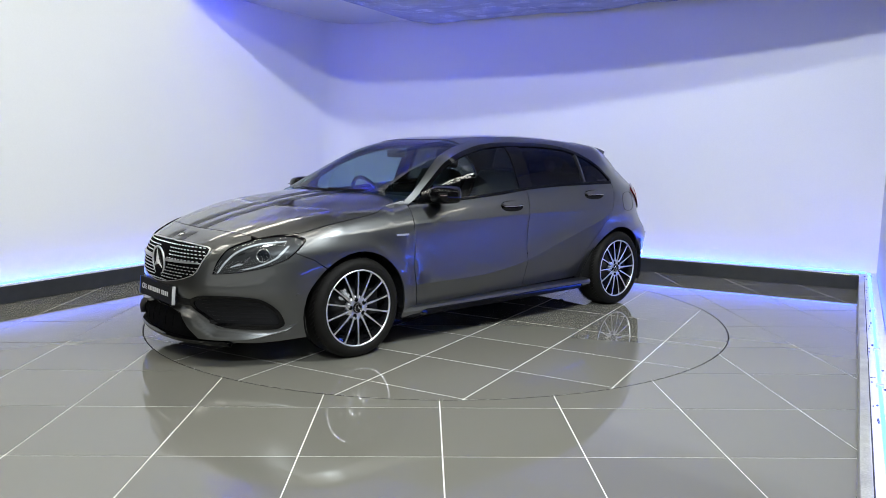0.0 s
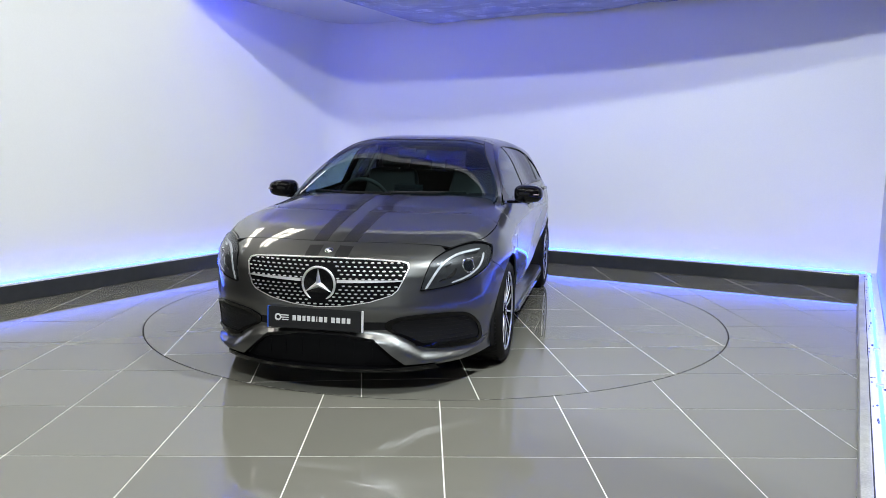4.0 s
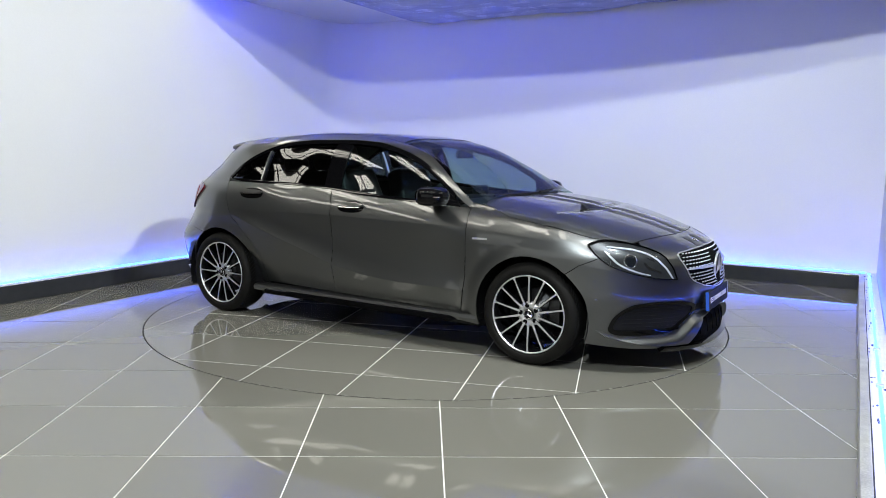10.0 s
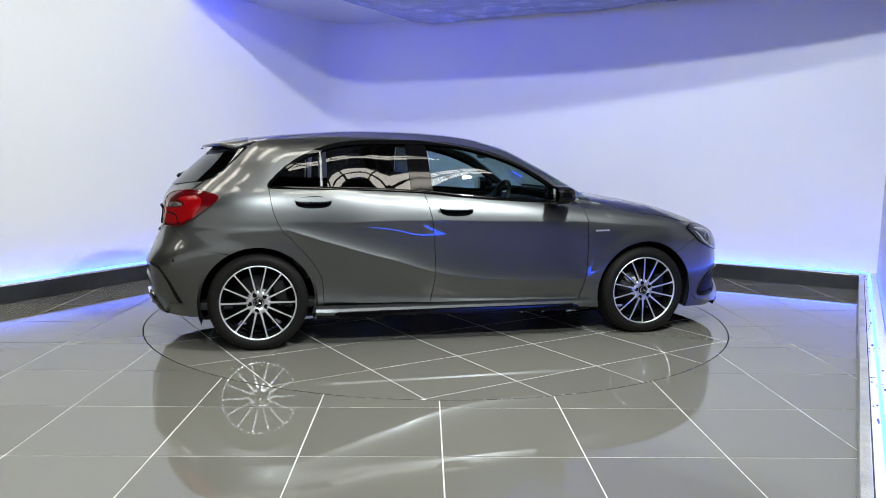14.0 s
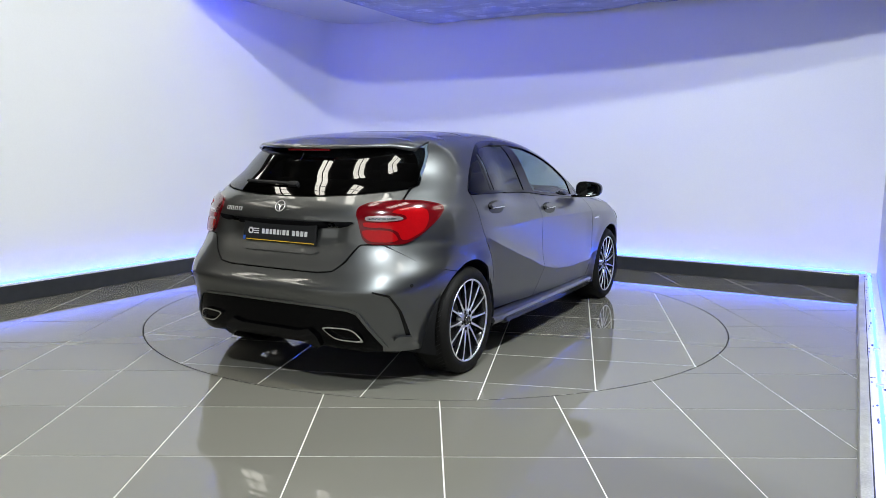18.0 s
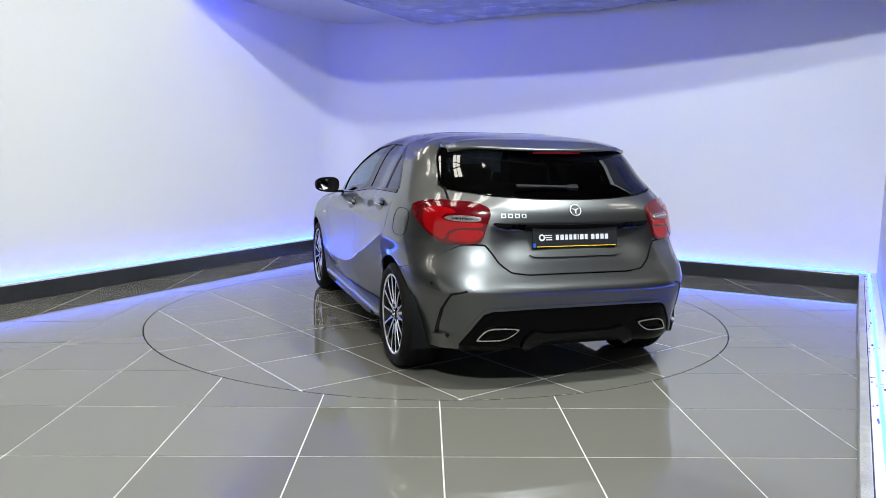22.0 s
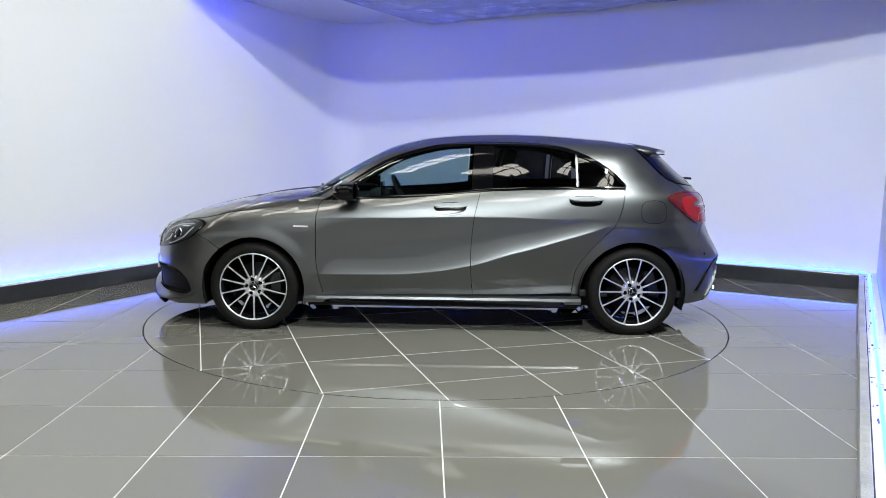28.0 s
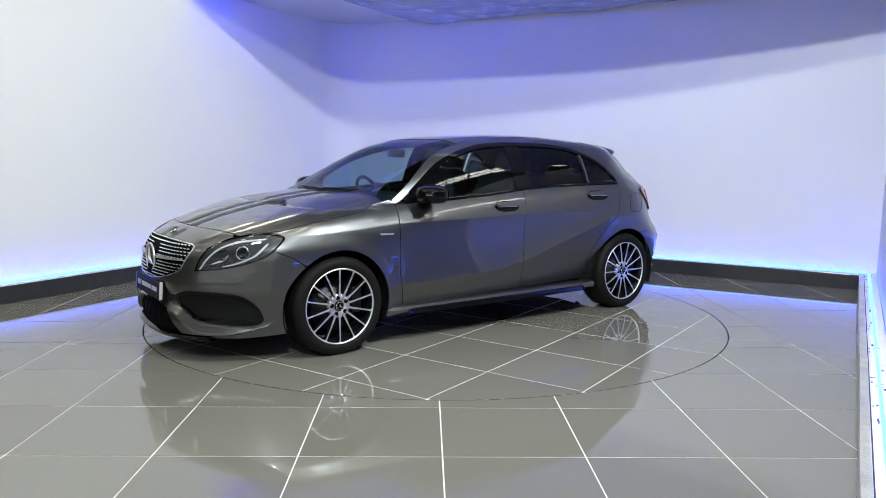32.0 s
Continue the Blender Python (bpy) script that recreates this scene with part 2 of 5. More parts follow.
# barred like a glazed shutter; the panes only brighten the car and floor
def shutter(name, m, width, height, count):
    w = tagged(new(name), "wide glowing fill panel with dark bars", "window", kind="structure")
    w.matrix_basis = ROOM @ m
    step = width / count
    for k in range(count):
        part("pane", boxed((-width / 2 + k * step + 0.02, 0, 0.05), (-width / 2 + (k + 1) * step - 0.02, 0.02, height - 0.05)), FILL, w, "pale glowing fill pane")
        part("mullion", boxed((-width / 2 + k * step - 0.02, -0.02, 0), (-width / 2 + k * step + 0.02, 0.06, height)), SHED, w)
    part("sill", boxed((-width / 2, -0.02, -0.05), (width / 2, 0.10, 0.05)), SHED, w)
    part("head", boxed((-width / 2, -0.02, height - 0.05), (width / 2, 0.06, height + 0.05)), SHED, w)
    return w


shutter("fill_panel_1", pose(1.5, HB["v0"] + 0.03, 0.3), 15.5, 4.2, 7)

# ---- floor: grout bed, fixed tiles, and the turntable ----
R = 2.2233
GAP = 0.0029


def cdt(points, edges, keep):
    """Triangles of a constrained plan, kept by their centres."""
    from mathutils.geometry import delaunay_2d_cdt
    vs, _, fs, *_ = delaunay_2d_cdt([Vector(p) for p in points], edges, [], 0, 1e-5)
    cx = np.array([sum(vs[i].x for i in f) / len(f) for f in fs])
    cy = np.array([sum(vs[i].y for i in f) / len(f) for f in fs])
    return vs, [f for f, k in zip(fs, keep(cx, cy)) if k]


def slab(points, edges, keep, z0, z1):
    vs, fs = cdt(points, edges, keep)
    bm = bmesh.new()
    top = {}
    for f in fs:
        for i in f:
            if i not in top:
                top[i] = bm.verts.new((vs[i].x, vs[i].y, z1))
        try:
            bm.faces.new([top[i] for i in f])
        except ValueError:
            pass
    if not bm.faces:
        bm.free()
        return None
    bmesh.ops.recalc_face_normals(bm, faces=bm.faces)
    if sum(f.normal.z for f in bm.faces) < 0:
        bmesh.ops.reverse_faces(bm, faces=bm.faces)
    rim = [e for e in bm.edges if len(e.link_faces) == 1]
    made = bmesh.ops.extrude_edge_only(bm, edges=rim)["geom"]
    for v in made:
        if isinstance(v, bmesh.types.BMVert):
            v.co.z = z0
    return bm


def arc(radius, n):
    return [(radius * math.cos(2 * math.pi * i / n), radius * math.sin(2 * math.pi * i / n)) for i in range(n)]


ground = tagged(new("floor"), "grey polished porcelain tile floor with pale joints", "floor", kind="structure")
ring = arc(R + 0.0048, 160)
frame_pts = [(-7.3, -5.4), (6.8, -5.4), (6.8, 6.2), (-7.3, 6.2)]
pts = frame_pts + ring
eds = [(i, (i + 1) % 4) for i in range(4)] + [(4 + i, 4 + (i + 1) % 160) for i in range(160)]
part("grout", slab(pts, eds, lambda x, y: np.hypot(x, y) > R + 0.0035, -0.05, -0.0019), GROUT, ground, "pale grout bed")


def liner(radius):
    """A thin upright ring that lines the turntable's gap."""
    bm = bmesh.new()
    rows = [[bm.verts.new((q * math.cos(a), q * math.sin(a), z)) for q, z in ((radius, -0.045), (radius, -0.001), (radius + 0.0008, -0.001), (radius + 0.0008, -0.045))] for a in [2 * math.pi * i / 160 for i in range(160)]]
    for a, b in zip(rows, rows[1:] + rows[:1]):
        for k in range(4):
            bm.faces.new((a[k], a[(k + 1) % 4], b[(k + 1) % 4], b[k]))
    bmesh.ops.recalc_face_normals(bm, faces=bm.faces)
    return bm


part("rim_liner", liner(R + 0.0032), RIMDARK, ground, "dark edge round the turntable")
TX, TX0, TY, TY0 = 0.6121, -0.6305, 0.6168, -2.9557


def room_uv(x, y):
    c, s = math.cos(radians(30)), math.sin(radians(30))
    return x * c - y * s, x * s + y * c


CONCRETE = mat("hall_concrete", (0.075, 0.072, 0.066), 0.45, grain=0.2, scale=1.6, bump=0.1)
hall_floor = bmesh.new()
for lo, hi in (((-13, -13), (13, -5.4)), ((-13, -5.4), (-7.3, 9)), ((6.8, -5.4), (13, 9)), ((-7.3, 6.2), (6.8, 9))):
    box(hall_floor, (*lo, -0.05), (*hi, 0.0))
for i in range(-11, 12):
    for j in range(-4, 15):
        x0, x1 = TX0 + i * TX + GAP, TX0 + (i + 1) * TX - GAP
        y0, y1 = TY0 + j * TY + GAP, TY0 + (j + 1) * TY - GAP
        cs = [(x0, y0), (x1, y0), (x1, y1), (x0, y1)]
        uv = [room_uv(*c) for c in cs]
        if all(u < pl - 0.02 or u > pr + 0.02 or v > pb + 0.02 or v < -7.5 for u, v in uv):
            box(hall_floor, (max(x0 - GAP, -7.3), max(y0 - GAP, -5.4), -0.04), (min(x1 + GAP, 6.8), min(y1 + GAP, 6.2), 0.0))
            continue
        near = math.hypot(max(x0, min(0, x1)), max(y0, min(0, y1)))
        if max(math.hypot(*c) for c in cs) < R:
            continue
        if near > R + 0.01:
            bm = boxed((x0, y0, -0.012), (x1, y1, 0.0), 0.0015)
        else:
            bm = slab(cs + arc(R + 0.0048, 160), [(0, 1), (1, 2), (2, 3), (3, 0)] + [(4 + k, 4 + (k + 1) % 160) for k in range(160)],
                      lambda x, y: (np.hypot(x, y) > R + 0.0042) & (x0 < x) & (x < x1) & (y0 < y) & (y < y1), -0.012, 0.0)
        if bm:
            part("tile", bm, TILE, ground)

part("hall_floor", hall_floor, CONCRETE, ground, "dull concrete floor of the hall")

turntable = tagged(new("turntable"), "round tiled turntable set flush in the floor", "turntable")
part("deck", slab(arc(R - 0.0048, 160), [(k, (k + 1) % 160) for k in range(160)], lambda x, y: np.hypot(x, y) < R, -0.04, -0.0009), GROUT, turntable, "pale grout bed of the deck")
part("well", prism(arc(R + 0.03, 96), -0.06, -0.045), RIMDARK, turntable, "dark gap under the rim")
part("rim_liner", liner(R - 0.0040), RIMDARK, turntable, "dark edge of the deck")
GA, GS = radians(18.9), 0.6121
for i in range(-4, 4):
    for j in range(-4, 4):
        x0, x1, y0, y1 = i * GS + GAP, (i + 1) * GS - GAP, j * GS + GAP, (j + 1) * GS - GAP
        cs = [(x0, y0), (x1, y0), (x1, y1), (x0, y1)]
        near = math.hypot(max(x0, min(0, x1)), max(y0, min(0, y1)))
        if near > R - 0.02:
            continue
        if max(math.hypot(*c) for c in cs) < R - 0.004:
            bm = boxed((x0, y0, -0.012), (x1, y1, 0.0), 0.0015)
        else:
            bm = slab(cs + arc(R - 0.0048, 160), [(0, 1), (1, 2), (2, 3), (3, 0)] + [(4 + k, 4 + (k + 1) % 160) for k in range(160)],
                      lambda x, y: (np.hypot(x, y) < R - 0.0048) & (x0 < x) & (x < x1) & (y0 < y) & (y < y1), -0.012, 0.0)
        if bm:
            part("tile", bm, TILE, turntable, m=pose(0, 0, 0, 0, 0, math.degrees(GA)))

from functools import lru_cache

# ---- car: materials ----
PAINT = mat("paint_grey_metallic", (0.140, 0.144, 0.144), 0.37, 1.0, grain=0.04, scale=900, fine=2600, coat=1.0)
BLACK_GLOSS = mat("trim_gloss_black", (0.002, 0.002, 0.0025), 0.05, spec=0.28)
BLACK_DEEP = mat("diffuser_black", (0.0015, 0.0015, 0.0018), 0.12, spec=0.10)
BLACK_MATT = mat("trim_matt_black", (0.009, 0.009, 0.010), 0.5, grain=0.2, scale=60, bump=0.1, spec=0.14)
STRIPE = mat("stripe_matt_dark", (0.010, 0.010, 0.011), 0.35, spec=0.35, grain=0.08, scale=40)
VOID = mat("intake_black", (0.004, 0.004, 0.0045), 0.8, grain=0.2, scale=40, spec=0.04)
RUBBER = mat("tyre_rubber", (0.008, 0.0076, 0.0068), 0.6, grain=0.25, scale=25, bump=0.2, spec=0.12)
CHROME = mat("chrome", (0.80, 0.80, 0.82), 0.10, 1.0, grain=0.03, scale=30)
ALLOY = mat("alloy_machined", (0.84, 0.84, 0.86), 0.40, 1.0, grain=0.06, scale=90)
ALLOY_DARK = mat("alloy_black", (0.007, 0.007, 0.008), 0.2, grain=0.1, scale=40, spec=0.4)
STEEL = mat("brake_steel", (0.06, 0.06, 0.062), 0.4, 1.0, grain=0.2, scale=40)
SEAT = mat("seat_leather_black", (0.022, 0.022, 0.024), 0.5, grain=0.2, scale=30, bump=0.3)
CABIN = mat("cabin_dark_plastic", (0.014, 0.014, 0.015), 0.6, grain=0.2, scale=50, bump=0.2)
LINING = mat("headlining_grey", (0.16, 0.16, 0.165), 0.9, grain=0.1, scale=60)
GLASS = glass("window_clear", (0.47, 0.60, 0.60))
GLASS_DARK = glass("window_privacy", (0.10, 0.105, 0.11), base=0.045)
GLASS_REAR = glass("window_rear", (0.03, 0.031, 0.034), base=0.075)
LENS = glass("lamp_lens", (0.86, 0.88, 0.90), base=0.02)
LAMP_DARK = mat("lamp_inner", (0.028, 0.029, 0.030), 0.35, 0.2, grain=0.25, scale=35)
LAMP_CHROME = mat("lamp_reflector", (0.75, 0.77, 0.80), 0.14, 1.0)
LIGHT_GUIDE = mat("light_guide", (0.55, 0.56, 0.58), 0.3, 0.0)
RED = mat("tail_red", (0.27, 0.002, 0.004), 0.12, spec=0.2, coat=0.5, grain=0.1, scale=25)
RED_DARK = mat("tail_red_dark", (0.085, 0.001, 0.003), 0.14, spec=0.22, coat=1.0, grain=0.1, scale=25)
TAIL_CLEAR = mat("tail_clear", (0.34, 0.27, 0.27), 0.2, 0.6, coat=1.0)
PLATE = mat("plate_black", (0.018, 0.018, 0.019), 0.5, grain=0.1, scale=40, spec=0.08)
LETTER = mat("letter_white", (0.62, 0.62, 0.62), 0.45)
PLATE_YELLOW = mat("plate_yellow", (0.75, 0.50, 0.03), 0.4)
PLATE_BLUE = mat("plate_blue", (0.02, 0.09, 0.45), 0.35)
MIRROR = mat("mirror_glass", (0.85, 0.87, 0.88), 0.02, 1.0)
SCREEN = mat("screen_dark", (0.01, 0.012, 0.015), 0.08)


# ---- car: master surface ----
def curve(*pts):
    """A smooth curve through a few (x, value) stations."""
    xs, ys = [p[0] for p in pts], [p[1] for p in pts]
    n = len(xs)
    sl = [(ys[i + 1] - ys[i]) / (xs[i + 1] - xs[i]) for i in range(n - 1)]
    m = [sl[0]] + [0.0 if sl[i - 1] * sl[i] <= 0 else 2 * sl[i - 1] * sl[i] / (sl[i - 1] + sl[i]) for i in range(1, n - 1)] + [sl[-1]]

    def bisect(x):
        i = 0
        while x > xs[i + 1]:
            i += 1
        return i

    def f(x):
        if x <= xs[0]:
            return ys[0] + m[0] * (x - xs[0])
        if x >= xs[-1]:
            return ys[-1] + m[-1] * (x - xs[-1])
        i = bisect(x)
        h = xs[i + 1] - xs[i]
        u = (x - xs[i]) / h
        return ((2 * u ** 3 - 3 * u ** 2 + 1) * ys[i] + (u ** 3 - 2 * u ** 2 + u) * h * m[i] + (3 * u ** 2 - 2 * u ** 3) * ys[i + 1] + (u ** 3 - u ** 2) * h * m[i + 1])
    return f


def smooth(x):
    x = max(0.0, min(1.0, x))
    return x * x * (3 - 2 * x)


WIDE = curve((-1.6, 0.866), (-1.35, 0.893), (-0.6, 0.880), (0, 0.874), (0.8, 0.878), (1.35, 0.888), (1.6, 0.886))
HOOD_H = curve((-1.6, 1.215), (-1.2, 1.21), (-0.6, 1.18), (0, 1.14), (0.5, 1.08), (0.75, 1.035), (0.95, 1.00), (1.1, 0.982), (1.3, 0.957), (1.5, 0.921),
               (1.73, 0.870), (1.96, 0.802), (2.1, 0.745), (2.19, 0.69), (2.235, 0.62))
ROOF_H = curve((-1.9, 1.27), (-1.75, 1.303), (-1.5, 1.357), (-1.15, 1.393), (-0.8, 1.417), (-0.54, 1.424), (-0.28, 1.420), (-0.02, 1.405), (0.15, 1.384), (0.374, 1.33),
               (0.6, 1.222), (0.82, 1.092), (0.98, 0.988), (1.10, 0.915))
BELT = curve((-1.4, 1.042), (-0.93, 1.036), (-0.3, 1.012), (0, 0.983), (0.5, 0.950), (0.8, 0.938), (1.0, 0.93))
NOSE = curve((0.13, 2.235), (0.17, 2.262), (0.22, 2.262), (0.30, 2.243), (0.36, 2.228), (0.45, 2.238), (0.55, 2.242), (0.62, 2.235))
TAIL = curve((0.18, 1.98), (0.26, 2.045), (0.40, 2.066), (0.50, 2.078), (0.548, 2.089), (0.558, 2.086), (0.60, 2.062), (0.64, 2.044), (0.68, 2.028), (0.80, 2.005), (0.95, 1.975), (1.05, 1.915), (1.15, 1.81), (1.31, 1.635))
SWEEP = curve((-1.3, 0.83), (-1.16, 0.781), (-1.0, 0.726), (-0.82, 0.671), (-0.63, 0.613), (-0.48, 0.572), (-0.2, 0.487), (0.13, 0.432), (0.36, 0.416), (0.9, 0.411))
CREASE = curve((-1.4, 0.82), (-0.8, 0.822), (-0.48, 0.829), (-0.2, 0.829), (0.3, 0.818), (0.87, 0.811), (1.27, 0.785), (1.6, 0.764), (1.9, 0.74))
Z0, SF, SR, LF, LR, NF = 0.62, 1.40, -1.15, 0.8, 0.85, 2.3
WHEEL_X, WHEEL_Z, ARCH = 1.349, 0.308, 0.362


def tail_round(z):
    """How square the tail's corners are at a height."""
    return 2.25 + 0.65 * smooth((1.18 - z) / 0.22) + 1.1 * smooth((0.80 - z) / 0.22)


@lru_cache(maxsize=None)
def half_width(x, z):
    """Half the body's width at a station and height."""
    w = WIDE(x)
    zb = BELT(x)

    def low(zz):
        y = w
        if zz > Z0:
            f = min(0.9999, (zz - Z0) / (HOOD_H(x) - Z0))
            y *= (1 - f ** 4) ** 0.25
            d = zz - CREASE(x)
            if d > 0:
                y -= 0.15 * min(d, 0.20 - 0.17 * smooth((x - 0.85) / 0.25)) * smooth((1.62 - x) / 0.3) * smooth((x + 0.95) / 0.45)
        else:
            y -= 0.030 * ((Z0 - zz) / 0.4) ** 2
        s = SWEEP(x)
        fade = smooth((x + 1.30) / 0.30) * smooth((1.0 - x) / 0.25)
        y += fade * (0.015 * math.exp((s - zz) / 0.075) if zz > s else 0.015 - 0.28 * (s - zz))
        gap = CREASE(x) - s
        if gap > 0.02 and s < zz < s + gap:
            y -= fade * min(0.012, 0.04 * gap) * math.sin(math.pi * (zz - s) / gap) ** 0.8
        for cx in (WHEEL_X, -WHEEL_X):
            r = math.hypot(x - cx, zz - WHEEL_Z)
            y += 0.012 * smooth((ARCH + 0.10 - r) / 0.10)
        return y
    if z <= zb:
        return low(z)
    hr = ROOF_H(x) if x > SR else 1.3935
    f = min(0.99999, (z - zb) / max(0.001, hr - zb))
    return (low(zb) - 0.45 * (z - zb)) * (1 - f ** 5) ** 0.2


UP_X = np.linspace(2.235, SF, 240)
UP_Z = np.array([HOOD_H(x) for x in UP_X])
BACK_X = np.linspace(1.76, 1.15, 120)
BACK_Z = np.array([ROOF_H(-x) for x in BACK_X])


@lru_cache(maxsize=None)
def nose_x(z):
    return NOSE(z) if z <= 0.62 else float(np.interp(z, UP_Z, UP_X))


@lru_cache(maxsize=None)
def tail_x(z):
    return TAIL(z) if z <= 1.2 else min(TAIL(z), float(np.interp(z, BACK_Z, BACK_X)))


def shell(s, z):
    """A point of the shell: s runs along the left side (x itself), round the nose, and round the tail."""
    if s > SF:
        a = (s - SF) / LF * math.pi / 2
        if a > math.pi:
            return Vector((SF - (s - SF - 2 * LF), -half_width(SF - (s - SF - 2 * LF), z), z))
        c, sn = math.cos(a), math.sin(a)
        swell = 0.024 * math.exp(-((z - 0.44) / 0.10) ** 2) * smooth((a if a < math.pi / 2 else math.pi - a) / 0.5)
        return Vector((SF + swell + (nose_x(z) - SF) * abs(sn) ** (2 / NF), math.copysign(half_width(SF, z) * abs(c) ** (2 / NF), c), z))
    if s < SR:
        a = (SR - s) / LR * math.pi / 2
        if a > math.pi:
            x = SR + (SR - s - 2 * LR)
            return Vector((x, -half_width(x, z), z))
        c, sn = math.cos(a), math.sin(a)
        NR = tail_round(z)
        y = half_width(SR, z) * abs(c) ** (2 / NR)
        dent = 0.034 * (1 - smooth((y - 0.34) / 0.17)) * smooth((z - 0.662) / 0.17) * (1 - smooth((z - 0.868) / 0.034))
        return Vector((SR + dent - (tail_x(z) + SR) * abs(sn) ** (2 / NR), math.copysign(half_width(SR, z) * abs(c) ** (2 / NR), c), z))
    return Vector((s, half_width(s, z), z))


def s_front(y, z):
    """s of the point of the nose at that y and height."""
    q = min(1.0, abs(y) / half_width(SF, z)) ** (NF / 2)
    a = math.acos(q) if y >= 0 else math.pi - math.acos(q)
    return SF + LF * a / (math.pi / 2)


def s_rear(y, z):
    q = min(1.0, abs(y) / half_width(SR, z)) ** (tail_round(z) / 2)
    a = math.acos(q) if y >= 0 else math.pi - math.acos(q)
    return SR - LR * a / (math.pi / 2)


def s_at(x, z):
    """s of the point of the left side at that x and height."""
    if x > SF:
        return SF + LF * math.asin(min(1, (x - SF) / (nose_x(z) - SF)) ** (NF / 2)) / (math.pi / 2)
    if x < SR:
        return SR - LR * math.asin(min(1, (SR - x) / (tail_x(z) + SR)) ** (tail_round(z) / 2)) / (math.pi / 2)
    return x


def hood_z(x, y):
    y = abs(y)
    if x <= SF:
        f = min(0.9999, y / WIDE(x))
        return Z0 + (HOOD_H(x) - Z0) * (1 - f ** 4) ** 0.25
    lo, hi = 0.5, HOOD_H(min(x, 2.23))
    for _ in range(30):
        z = (lo + hi) / 2
        span = nose_x(z) - SF
        v = (((x - SF) / span) ** NF if span > 1e-4 else 9) + (y / max(1e-4, half_width(SF, z))) ** NF
        if v > 1:
            hi = z
        else:
            lo = z
    return (lo + hi) / 2


def hood_surface(x, y):
    return Vector((x, y, hood_z(x, y)))


def roof_surface(x, c):
    """c from 0 (left belt) over the roof to pi (right belt)."""
    zb = BELT(x)
    hr = ROOF_H(x)
    z = zb + (hr - zb) * max(1e-6, math.sin(c)) ** 0.4
    y0 = half_width(x, zb)
    co = math.cos(c)
    return Vector((x, math.copysign((y0 - 0.45 * (z - zb)) * abs(co) ** 0.4, co), z))


# ---- car: trimmed panels ----
def inside(px, py, poly):
    hit = np.zeros(len(px), bool)
    n = len(poly)
    for i in range(n):
        (x0, y0), (x1, y1) = poly[i], poly[(i + 1) % n]
        if y0 != y1:
            cross = (y0 > py) != (y1 > py)
            hit ^= cross & (px < (x1 - x0) * (py - y0) / (y1 - y0) + x0)
    return hit


def dense(poly, step):
    outp = []
    for (x0, y0), (x1, y1) in zip(poly, poly[1:] + poly[:1]):
        k = max(1, int(math.ceil(math.hypot(x1 - x0, y1 - y0) / step)))
        outp += [(x0 + (x1 - x0) * i / k, y0 + (y1 - y0) * i / k) for i in range(k)]
    return outp


